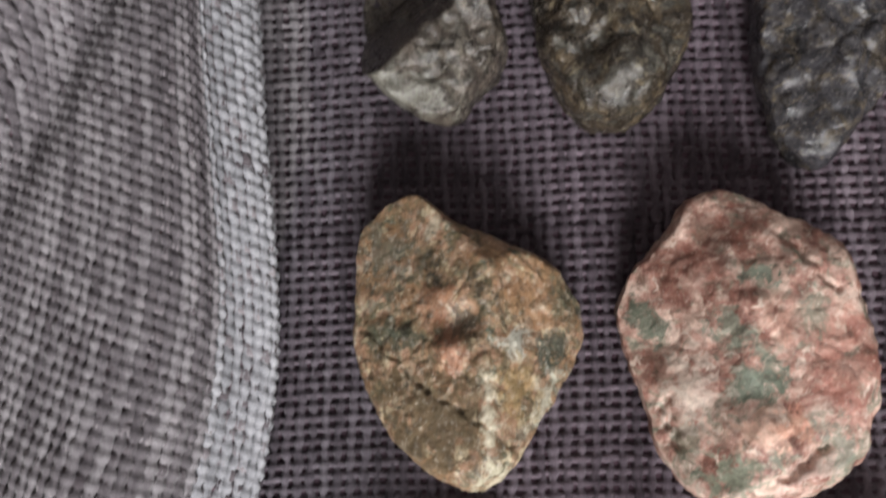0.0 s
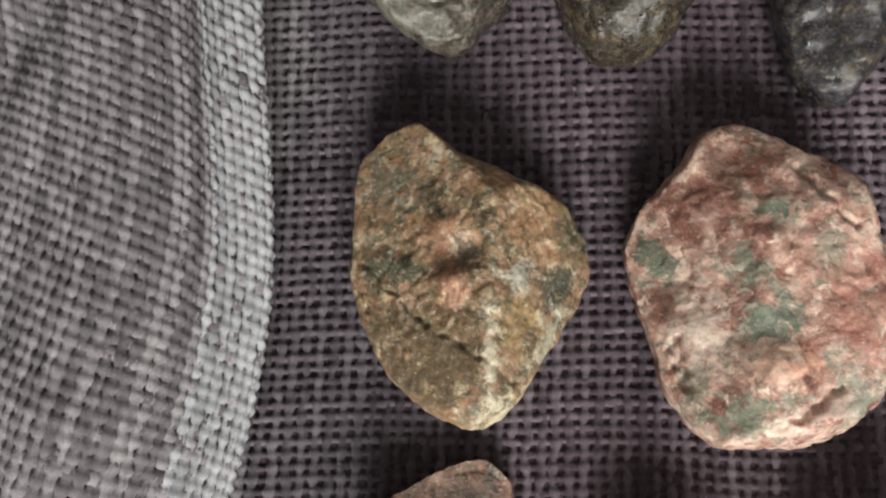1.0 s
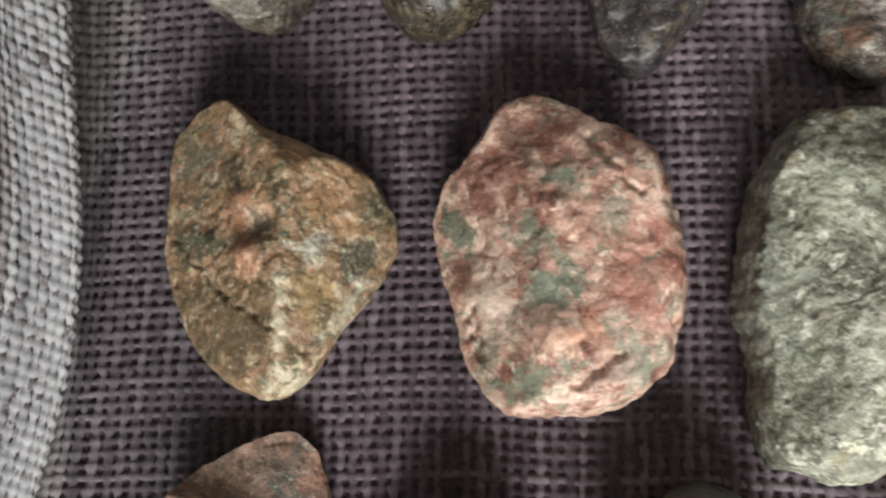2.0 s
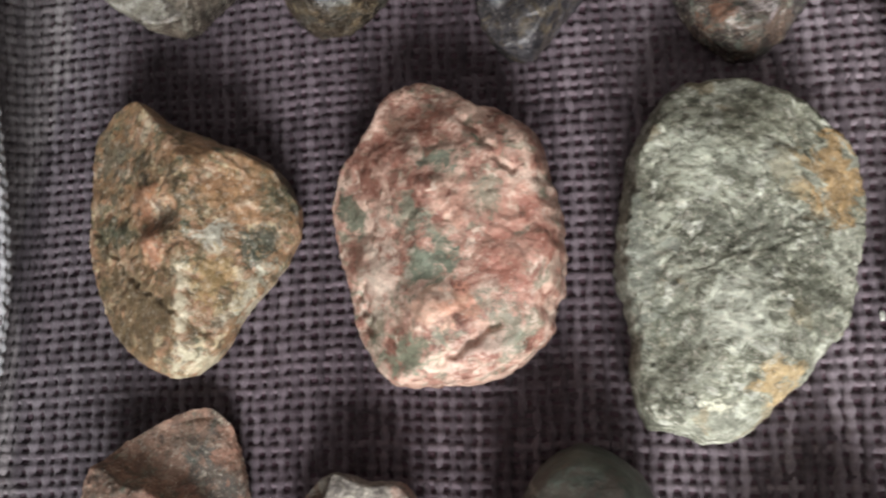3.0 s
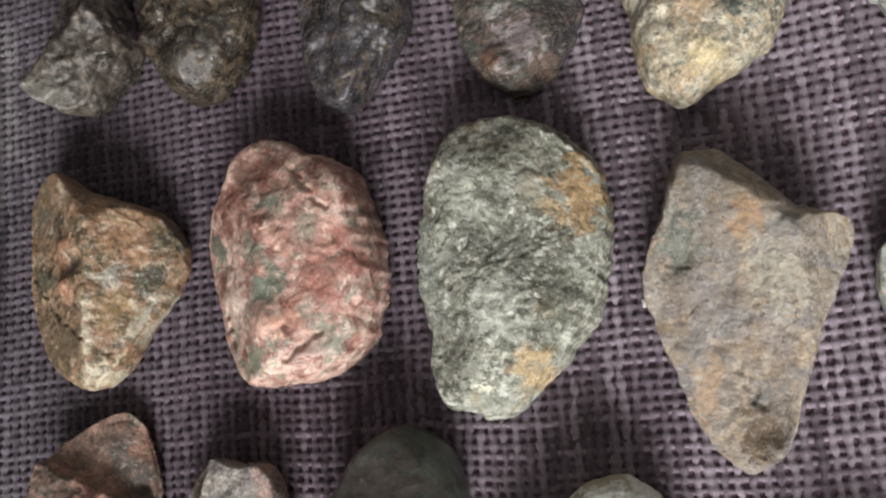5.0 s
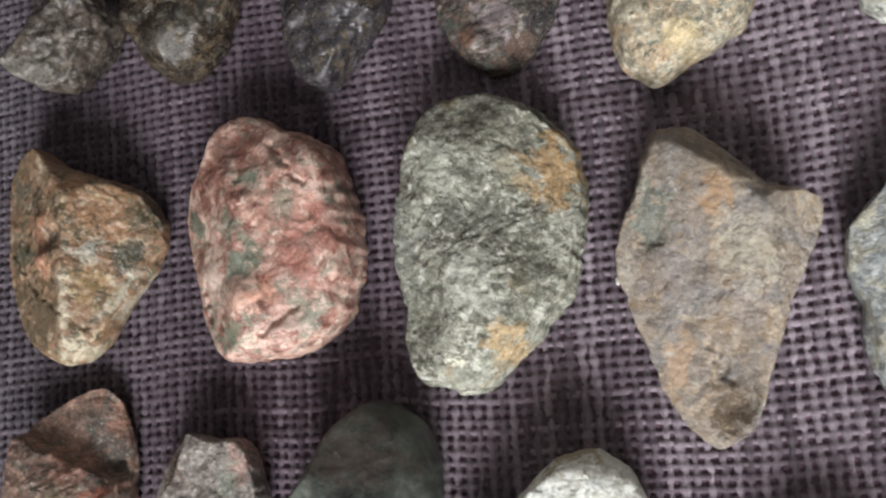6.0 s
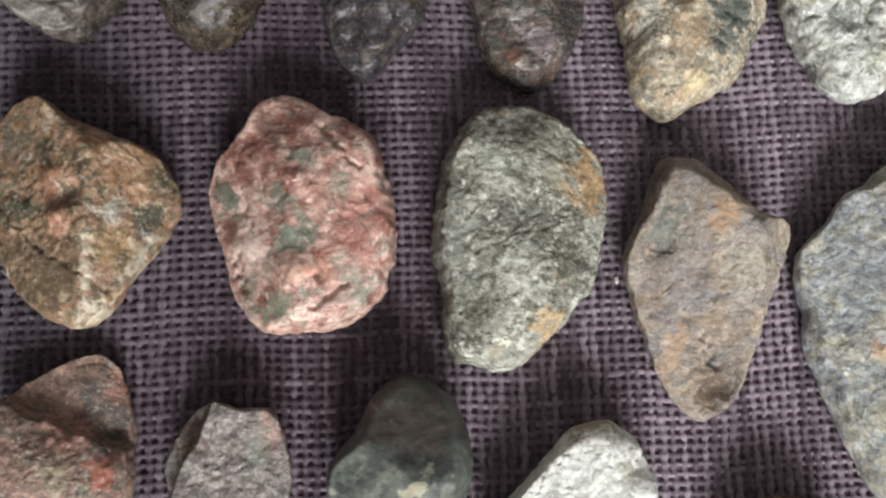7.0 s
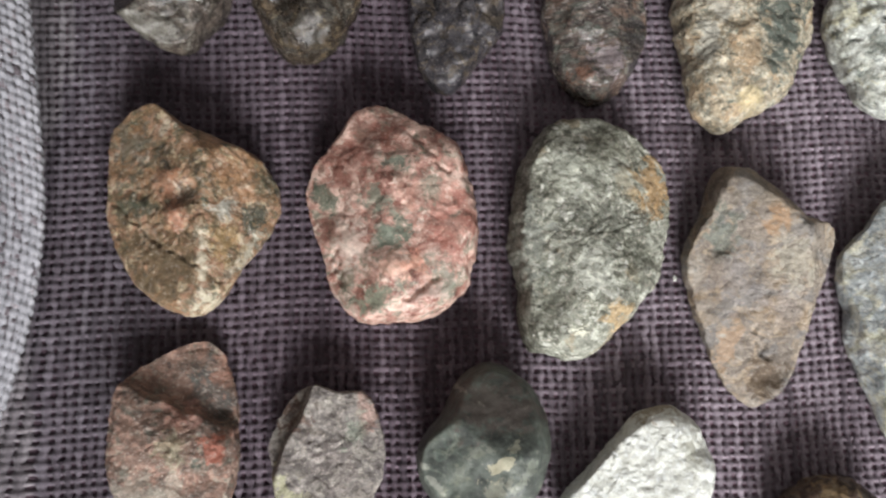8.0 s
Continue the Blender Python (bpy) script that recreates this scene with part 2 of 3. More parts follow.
def smooth(t):
    t = np.clip(t, 0, 1)
    return t * t * (3 - 2 * t)


def surface(u, v):
    """The cloth's face at (u, v), both along the cloth."""
    x = np.interp(u, PROFILE_U[::-1], px[::-1])
    z = np.interp(u, PROFILE_U[::-1], pz[::-1])
    fold = smooth((-0.046 - u) / 0.012)
    x = x - fold * (1.0 * np.clip(v - 0.018, 0, 0.09) ** 2 + 3.6 * np.clip(0.018 - v, 0, 0.06) ** 2) + fold * (0.0022 + 0.0005 * np.sin(v * 75 + 0.5))
    z = np.minimum(z, 0.0198) * (0.4 + 1.0 * smooth((v + 0.06) / 0.13)) + np.maximum(z - 0.0198, 0) * np.clip(1.0 - 17 * (v - 0.02), 0.3, 1.7)
    z = z + fold * 0.0005 * np.sin(v * 60 + u * 90)
    ridge = -0.0703 - 0.34 * (0.069 - v)      # a second layer laps over the fold
    z = z + fold * (0.012 * smooth((ridge - x) / 0.008) - 0.003 * np.exp(-((x - ridge - 0.004) / 0.004) ** 2)) * smooth((v - 0.005) / 0.025)
    flat = 1 - fold
    z = z + flat * (0.0003 * np.sin(u * 83 + v * 40) + 0.00025 * np.sin(v * 97 - u * 31 + 1))
    y = v + 0.35 * np.clip(-0.06 - u, 0, 0.1) + 0.0006 * np.sin(u * 37 + 1) + 0.0003 * np.sin(u * 140)
    x = x + flat * 0.0005 * np.sin(v * 45 + 0.3)
    return np.stack([x, y, z], -1)


def raised(u, v, h):
    e = 0.0004
    du, dv = surface(u + e, v) - surface(u - e, v), surface(u, v + e) - surface(u, v - e)
    n = np.cross(du, dv)
    n /= np.linalg.norm(n, axis=-1, keepdims=True)
    return surface(u, v) + n * h[..., None]


def strips(name, grid, mat, parent):
    """One mesh of many strips: grid is (strips, along, across, 3)."""
    a, b, c, _ = grid.shape
    i = np.arange(a * b * c).reshape(a, b, c)
    quads = np.stack([i[:, :-1, :-1], i[:, 1:, :-1], i[:, 1:, 1:], i[:, :-1, 1:]], -1).reshape(-1, 4)
    me = bpy.data.meshes.new(name)
    me.vertices.add(a * b * c)
    me.vertices.foreach_set("co", grid.reshape(-1).astype(np.float32))
    me.loops.add(quads.size)
    me.loops.foreach_set("vertex_index", quads.reshape(-1).astype(np.int32))
    me.polygons.add(len(quads))
    me.polygons.foreach_set("loop_start", np.arange(0, quads.size, 4, dtype=np.int32))
    me.update(calc_edges=True)
    me.polygons.foreach_set("use_smooth", np.ones(len(quads), dtype=bool))
    me.materials.append(mat)
    ob = new(name, me)
    ob.parent = parent
    return ob


rng = np.random.default_rng(4)
nf = int((-0.05 - U0) / PF)
UC = U0 + nf * PF
nu, nv = nf + int((U1 - UC) / PU), int((V1 - V0) / PV)


def warp_at(k):
    """Where the warp thread of that number lies across the cloth."""
    return np.where(k < nf, U0 + k * PF, UC + (k - nf) * PU)


def threads(count, crossings, pitch, cross_pitch, start, cross_start, upright, width, thick, lift, across, rise, above=0.0):
    s = np.linspace(0, crossings, crossings * 4 + 1)
    wander = rng.normal(0, 0.06, (count, crossings + 1))
    girth = rng.normal(1, 0.12, (count, crossings + 1)) * rng.normal(1, 0.08, (count, 1))
    at = np.arange(crossings + 1)
    wander = np.stack([np.interp(s, at, w) for w in wander])
    girth = np.stack([np.interp(s, at, w) for w in girth])
    odd = np.arange(count)[:, None] % 2
    wave = np.cos(np.pi * (s[None] - 0.5) + np.pi * (odd + (0 if upright else 1)))
    number = np.arange(count)[:, None] + 0.5 + wander
    centre = warp_at(number) if upright else start + number * pitch
    half = width * pitch * girth * (0.84 + 0.1 * wave + 0.2 * np.cos(np.pi * (s[None] - 0.5)) ** 2)
    if upright:
        half = half * np.where(number < nf, 1.55 * PF / PU, 1.0)
    else:
        half = half * (1 + 0.45 * smooth((nf + 1 - s) / 4))[None]
    a = centre[..., None] + half[..., None] * np.array(across)
    b = np.broadcast_to((cross_start + s * cross_pitch if upright else warp_at(s))[None, :, None], a.shape)
    h = (above + lift * wave + 0.0004 * (np.cos(np.pi * (s[None] - 0.5)) ** 2 - 0.6))[..., None] + thick * girth[..., None] * np.array(rise)
    return raised(a, b, h) if upright else raised(b, a, h)


cloth = tagged(new("cloth"), "coarse woven mauve-grey cloth with a thick fold along one side, its edge coloured as lit", "cloth")
warp = threads(nu, nv, PU, PV, U0, V0, True, 0.348, 0.00046, 0.0001, (-1.0, -0.7, 0.0, 0.7, 1.0), (-0.7, 0.3, 0.8, 0.3, -0.7), 0.00023)
weft = threads(nv, nu, PV, PU, V0, U0, False, 0.348, 0.00044, 0.0001, (-1.0, -0.7, 0.0, 0.7, 1.0), (-0.7, 0.3, 0.8, 0.3, -0.7))
# the rolled hem's threads are paler, with the window light on it coloured in
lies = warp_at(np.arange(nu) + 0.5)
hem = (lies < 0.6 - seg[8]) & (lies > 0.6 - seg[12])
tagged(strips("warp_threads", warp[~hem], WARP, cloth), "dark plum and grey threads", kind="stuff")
tagged(strips("lit_hem_threads", warp[hem], LIT_HEM, cloth), "threads along the rolled hem, coloured pale bluish grey for the window light", kind="stuff")
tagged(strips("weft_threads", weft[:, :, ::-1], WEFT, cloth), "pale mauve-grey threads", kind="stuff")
gu, gv = np.linspace(-0.42, 0.5, 380), np.linspace(-0.33, 0.4, 220)
gu, gv = np.meshgrid(gu, gv, indexing="ij")
back = raised(gu, gv, np.full(gu.shape, -0.00055))
tagged(strips("backing", back[None], BACK, cloth), "dark underside of the cloth")


# ---- the stones ----
def stone(label, centre, radii, height, mat, rim=(7, 0, 0, 0, 0), boxy=0.8, facets=(), bumps=(), lumps=(0, 4.0, 1.0), steps=(), cracks=(), rough=(1.0, 9.0), ridge=(0.5, 5.0), chips=(0.2, 4.0), fine=0.24,
          grainy=(1, 1, 1), jag=0.022, seed=0.0, detail=1.0, group="row of stones"):
    """A stone on the cloth, in millimetres from its middle. radii: its reach at equal angles; rim: height of its widest line, as a mean and two waves round it; facets: planes (z, slope x, slope y) that cut its top;
    bumps: (x, y, radius, rise); lumps: how many chips, their size and rise; steps: lines (x0, y0, x1, y1, drop) left of which it lies lower; cracks: (x0, y0, x1, y1, width, depth)."""
    na, nr = int(280 * detail), int(120 * detail)
    th = np.arange(na) * 2 * math.pi / na
    given = np.arange(len(radii) + 1) * 2 * math.pi / len(radii)
    reach = 0.978 * np.interp(th, given, list(radii) + [radii[0]])
    k = max(3, na // 55) | 1
    reach = np.convolve(np.concatenate([reach[-k:], reach, reach[:k]]), np.hanning(k + 2)[1:-1] / np.hanning(k + 2).sum(), "same")[k:-k]
    reach = reach * (1 + jag * np.array([noise.fractal(Vector((3 * math.cos(a), 3 * math.sin(a), seed * 5.3)), 0.7, 2.2, 4) for a in th]))
    # from the crown over the rim to the foot
    nt = int(nr * 0.74)
    s = np.linspace(0, 1, nt)
    rt = 1 - (1 - s) ** 1.6
    rb = 1 - np.linspace(0, 1, nr - nt + 1)[1:] ** 1.3
    out = np.concatenate([rt, rb])
    side = np.sqrt(np.maximum(1 - np.minimum(out, 1) ** (2 / boxy), 0))
    edge = np.clip(rim[0] + rim[1] * np.cos(th) + rim[2] * np.sin(th) + rim[3] * np.cos(2 * th) + rim[4] * np.sin(2 * th), 2.2, 0.75 * height)[None]
    side = side[:, None]
    x = out[:, None] * reach[None] * np.cos(th)[None]
    y = out[:, None] * reach[None] * np.sin(th)[None]
    z = np.where((np.arange(nr) < nt)[:, None], edge + (height - edge) * side ** 0.9, edge * (1 - side * 1.15))
    top = (np.arange(nr) < nt).astype(float)[:, None]
    for z0, gx, gy in facets:
        plane = z0 + gx * x + gy * y
        soft = 0.5 * (z + plane - np.sqrt((z - plane) ** 2 + 0.35))
        z = z + (np.maximum(soft, 0.55 * edge) - z) * top * (soft < z)
    for bx, by, br, rise in bumps:
        z = z + top * smooth((1 - out) / 0.12)[:, None] * rise * np.exp(-((x - bx) ** 2 + (y - by) ** 2) / (br * br))
    for x0, y0, x1, y1, drop in steps:
        dx, dy = x1 - x0, y1 - y0
        off = ((y - y0) * dx - (x - x0) * dy) / math.hypot(dx, dy)
        z = z - top * np.minimum(drop, np.maximum(z - edge * 0.6, 0)) * smooth(off / 1.6 + 0.5 + 0.25 * np.sin(x * 0.9))
    z[nt:] = z[nt:] * (z[nt - 1] / edge[0])[None]
    top = top * smooth((1 - out) / 0.12)[:, None]
    luck = random.Random(seed)
    for _ in range(lumps[0]):
        a, d = luck.uniform(0, 6.283), luck.uniform(0, 1) ** 0.5
        r = reach[int(a / 6.2832 * na)] * d
        br, rise, squash, turn = lumps[1] * luck.uniform(0.6, 1.5), 0.8 * lumps[2] * luck.choice((-0.8, -0.4, 0.5, 1.0)), luck.uniform(0.6, 1.0), luck.uniform(0, 3.14)
        dx, dy = x - r * math.cos(a), y - r * math.sin(a)
        ex, ey = dx * math.cos(turn) + dy * math.sin(turn), (dy * math.cos(turn) - dx * math.sin(turn)) / squash
        z = z + top * rise * np.exp(-((ex ** 2 + ey ** 2) / (br * br)) ** 2.6)
    for x0, y0, x1, y1, cw, cd in cracks:
        dx, dy = x1 - x0, y1 - y0
        f = np.clip(((x - x0) * dx + (y - y0) * dy) / (dx * dx + dy * dy), 0, 1)
        far = np.hypot(x - x0 - f * dx + 0.5 * np.sin(f * 17), y - y0 - f * dy)
        z = z - top * cd * np.exp(-(far / cw) ** 2)
    co = np.stack([x, y, z], -1).reshape(-1, 3)
    mid = np.array([0, 0, height * 0.35])
    way = (co - mid) / np.array([1, 1, 0.7])
    way /= np.maximum(np.linalg.norm(way, axis=1, keepdims=True), 1e-6)
    g = co * np.array(grainy) + seed * 31.7
    shift = np.empty(len(co))
    for i, p in enumerate(g.tolist()):
        q = Vector(p)
        warped = q + 1.3 * noise.noise_vector(q / 4.0)
        d = noise.voronoi(warped / chips[1])[0]
        shift[i] = (rough[0] * noise.fractal(q / rough[1], 0.9, 2.1, 3) + ridge[0] * (0.7 - 2.2 * abs(noise.noise(q / ridge[1] + Vector((3, 7, 1)))))
                    + ridge[0] * 0.5 * (0.5 - 1.8 * abs(noise.noise(q / ridge[1] * 2.3))) + chips[0] * (min(d[1] - d[0], 0.35) / 0.35 - 0.6 - 0.8 * (d[0] - 0.4))
                    + fine * noise.fractal(warped / 1.3, 0.7, 2.0, 2))
    co = co + way * 0.72 * shift[:, None]
    co[:, 2] = np.maximum(co[:, 2] - 0.2, 0.15 + 0.1 * np.sin(co[:, 0]) * np.sin(co[:, 1]))
    grid = np.concatenate([co.reshape(nr, na, 3)], 0)
    grid[0] = grid[0].mean(0)
    grid[-1] = grid[-1].mean(0)
    i = np.arange(nr * na).reshape(nr, na)
    j = np.roll(i, -1, axis=1)
    quads = np.stack([i[:-1], i[1:], j[1:], j[:-1]], -1).reshape(-1, 4)
    bm = bmesh.new()
    me = bpy.data.meshes.new("stone")
    me.from_pydata((grid.reshape(-1, 3) / 1000).tolist(), [], quads.tolist())
    bm.from_mesh(me)
    bmesh.ops.remove_doubles(bm, verts=bm.verts[:], dist=1e-6)
    for f in bm.faces:
        f.smooth = True
    bm.to_mesh(me)
    bm.free()
    me.materials.append(mat)
    ob = new("stone", me)
    ob.location = (centre[0] / 1000, centre[1] / 1000, 0.0)
    return tagged(ob, label, "stone", group)

MID, TOP, LOW = "middle row of stones", "far row of stones", "near row of stones"

# brown stone, cracked, with reddish and dark green minerals
BROWN = rock("brown_rock", [(0.26, (0.05, 0.045, 0.033)), (0.4, (0.15, 0.106, 0.062)), (0.5, (0.26, 0.162, 0.092)), (0.6, (0.37, 0.212, 0.135)), (0.72, (0.52, 0.44, 0.32))], 4.5,
             [(0.32, (0.070, 0.087, 0.061)), (0.5, (0.210, 0.165, 0.090)), (0.62, (0.384, 0.234, 0.140)), (0.72, (0.479, 0.417, 0.296))], 2.0, 0.3,
             patches=[(-5, -13, 10, 1.1, (0.15, 0.108, 0.06), 0.85), (-13, 14, 6, 1.2, (0.1, 0.1, 0.075), 0.7), (9, -1, 3.6, 1.0, (0.47, 0.46, 0.39), 0.85), (-4, 6, 3.5, 1.2, (0.34, 0.165, 0.095), 0.65),
                      # the dark patch at (1, 3) paints the shade in the pit
                      (-2, -2, 2.6, 1.8, (0.37, 0.175, 0.105), 0.8), (14, -3, 3.8, 1.2, (0.052, 0.065, 0.049), 0.85), (4.3, -12, 1.7, 4.0, (0.55, 0.49, 0.36), 0.85), (1, 3, 2.8, 1.4, (0.06, 0.05, 0.035), 0.75),
                      (-11, 1, 4.5, 0.6, (0.06, 0.068, 0.045), 0.75), (13, -10, 1.9, 3.4, (0.5, 0.48, 0.38), 0.8, 32), (16, 6, 3, 1.4, (0.078, 0.087, 0.057), 0.6), (5, -23, 5, 0.6, (0.47, 0.43, 0.31), 0.75), (11, 6, 5, 1.0, (0.36, 0.2, 0.1), 0.6), (9, -9, 4, 1.2, (0.4, 0.27, 0.12), 0.6)], shift=3, grain=0.28, bump=0.35, rough=0.42, spec=0.5,
             minerals=[(6, 0.55, (0.341, 0.189, 0.098), 0.55), (6, 0.59, (0.075, 0.084, 0.053), 0.6), (3, 0.6, (0.540, 0.451, 0.296), 0.8), (2.4, 0.62, (0.043, 0.035, 0.025), 0.7)])
stone("brown stone with reddish and dark green minerals and a thin crack", (-14.9, 16.7), [20.1, 20.5, 20.3, 20.0, 19.0, 18.0, 17.6, 18.3, 20.4, 26.3, 27.3, 26.7, 24.1, 21.7, 20.6, 20.4, 20.1, 19.8, 20.2, 21.2, 22.0, 22.9, 24.4, 25.7, 23.3, 20.2, 18.6, 18.2, 18.2, 18.9],
      21.5, BROWN, (7.8, 2.3, -0.3, -4.8, -2.6), 0.62, facets=[(18.2, 0.5, 0.0), (23.5, -0.85, 0.0)], bumps=[(-2, -2, 2.6, 1.9), (1.2, 3.2, 2.6, -1.2), (-4, 6, 3, 1.0), (9, -1, 3, 0.6)],
      lumps=(14, 3.0, 0.5), cracks=[(-19, 3.5, -6, -8.5, 0.35, 0.9), (-6, -8.5, 9, -18, 0.35, 0.9)], rough=(0.5, 9), ridge=(0.16, 4.5), jag=0.014, seed=1, group=MID)

# pink stone with green patches
PINK = rock("pink_rock", [(0.3, (0.15, 0.062, 0.045)), (0.43, (0.31, 0.145, 0.112)), (0.54, (0.48, 0.275, 0.22)), (0.66, (0.65, 0.48, 0.40))], 5.5,
            [(0.3, (0.129, 0.146, 0.106)), (0.5, (0.276, 0.246, 0.185)), (0.7, (0.553, 0.455, 0.371))], 2.6, 0.22,
            patches=[(1, 10, 4.6, 0.6, (0.157, 0.185, 0.14), 0.95, 10), (-3.5, 1.5, 4.4, 0.7, (0.18, 0.205, 0.155), 0.85, 30), (0, -6.5, 6, 0.5, (0.157, 0.19, 0.142), 0.95, -15), (-4, -20, 4.6, 0.9, (0.205, 0.23, 0.165), 0.9, 20),
                     # pale orange at (-1, -14.5) paints the highlight on the bump
                     (-16, 4, 2.6, 2.0, (0.101, 0.128, 0.093), 0.9, -20), (-1, -14.5, 4.6, 0.8, (0.74, 0.47, 0.36), 0.8), (4, -13, 3, 0.9, (0.62, 0.3, 0.21), 0.6), (-5, 18, 9, 0.7, (0.27, 0.105, 0.075), 0.6), (-10, 11, 6, 0.9, (0.24, 0.1, 0.075), 0.55), (12, -3, 6, 1.7, (0.40, 0.165, 0.125), 0.65),
                     (11, -17, 3.6, 1.3, (0.184, 0.200, 0.151), 0.8), (8, 5, 2.6, 1.5, (0.2, 0.22, 0.165), 0.7), (-11, -15, 2.5, 1.6, (0.147, 0.173, 0.123), 0.7), (-10, -8, 4.5, 1.5, (0.64, 0.53, 0.45), 0.6), (6, -20, 5, 0.6, (0.68, 0.5, 0.43), 0.7, -30), (3, 4, 4, 1.0, (0.6, 0.36, 0.28), 0.5)], shift=9, grain=0.22, bump=0.32, facet=0.8, rough=0.5, spec=0.45, pale=(0.737, 0.602, 0.513),
             minerals=[(7, 0.53, (0.645, 0.455, 0.371), 0.75), (7, 0.57, (0.249, 0.110, 0.084), 0.55), (5, 0.61, (0.175, 0.201, 0.149), 0.65), (3, 0.6, (0.737, 0.602, 0.503), 0.8), (2.4, 0.63, (0.147, 0.064, 0.045), 0.7)])
stone("rugged pink stone with greenish grey mineral patches", (31.1, 15.3), [20.0, 19.8, 20.4, 21.9, 22.9, 22.9, 22.9, 25.0, 26.5, 26.5, 23.8, 22.5, 22.0, 21.5, 21.2, 20.1, 19.5, 19.1, 20.0, 22.4, 26.0, 27.1, 26.9, 25.6, 25.4, 25.8, 25.8, 23.6, 22.2, 21.1],
      23.5, PINK, (5.8, 0.0, -0.5, -1.7, 0.2), 0.52, facets=[(21.5, 0.75, 0.05), (19.5, -0.12, 0.0), (23.5, 0.0, -0.45)], bumps=[(-1, -14, 4.5, 1.6), (-12, -8, 4, 0.8), (-14, 0, 3, -1.0), (10, -18, 3, -1.4), (0, 9, 4, -0.7), (-1, -8.5, 2, -0.9), (-7, 18, 4, -1.0)],
      cracks=[(0.5, -22, 9, -16, 0.9, 1.7), (-12, -16, -14, -9, 0.8, 1.2), (5, 17, 12, 8, 0.6, 0.9)], lumps=(30, 4.2, 0.65), rough=(0.55, 9), ridge=(0.1, 6), chips=(0.3, 4.8), fine=0.14, jag=0.04, seed=2, group=MID)

# greenish grey stone with an orange corner
GREEN = rock("grey_green_rock", [(0.3, (0.085, 0.087, 0.064)), (0.45, (0.2, 0.204, 0.156)), (0.58, (0.336, 0.347, 0.277)), (0.72, (0.533, 0.550, 0.473))], 4.0,
             [(0.35, (0.150, 0.155, 0.119)), (0.55, (0.382, 0.395, 0.319)), (0.7, (0.637, 0.646, 0.568))], 1.6, 0.5,
             patches=[(13.5, 10.5, 5.5, 1.3, (0.44, 0.28, 0.125), 0.85), (3, -20, 3.5, 1.3, (0.487, 0.347, 0.177), 0.8), (-3, -9, 6, 1.0, (0.60, 0.62, 0.53), 0.8, 20), (-7, 15, 6, 0.9, (0.497, 0.523, 0.434), 0.65), (-12, -11, 5, 1.4, (0.12, 0.128, 0.095), 0.65), (8, -8, 5, 1.2, (0.11, 0.115, 0.085), 0.65),
                      (1, 3, 10, 0.5, (0.105, 0.11, 0.085), 0.75), (-17, -1, 4.5, 2.5, (0.255, 0.274, 0.237), 0.6), (-6, -22.5, 1.9, 0.8, (0.78, 0.775, 0.62), 0.95), (2, 20, 7, 0.6, (0.14, 0.14, 0.1), 0.6), (6, 12, 3, 1.4, (0.34, 0.3, 0.2), 0.5)], shift=5, rough=0.7,
             minerals=[(7, 0.53, (0.374, 0.386, 0.319), 0.7), (5, 0.56, (0.106, 0.110, 0.081), 0.75), (2.6, 0.59, (0.606, 0.616, 0.546), 0.85), (2.2, 0.62, (0.054, 0.055, 0.041), 0.8), (9, 0.62, (0.321, 0.257, 0.155), 0.6)])
stone("greenish grey stone with pale flecks and an orange stain", (78.3, 8.5), [17.7, 19.2, 21.4, 23.6, 24.8, 26.3, 28.2, 29.3, 30.0, 30.0, 27.8, 24.9, 22.2, 20.8, 20.2, 19.9, 20.2, 20.4, 22.2, 27.4, 30.5, 29.6, 28.1, 24.3, 21.7, 20.0, 19.0, 18.1, 17.6, 17.2],
      24, GREEN, (4.7, 1.1, 0.5, -1.6, -0.6), 0.52, facets=[(21.5, 0.35, 0.0), (20.5, -0.45, 0.0), (18.9, -0.06, -0.03), (25, 0.0, 0.35), (27, 0.0, -0.45)], bumps=[(-13, -14, 5, -2.2), (1, 4, 5, -0.8), (-3, -10, 6, 0.9), (12, -17, 4, -1.2), (12, 22, 5, -1.5)],
      lumps=(30, 3.2, 0.4), rough=(0.5, 8), ridge=(0.09, 3.6), chips=(0.26, 3.2), fine=0.26, grainy=(0.9, 1.15, 1.0), jag=0.042, seed=3, group=MID)

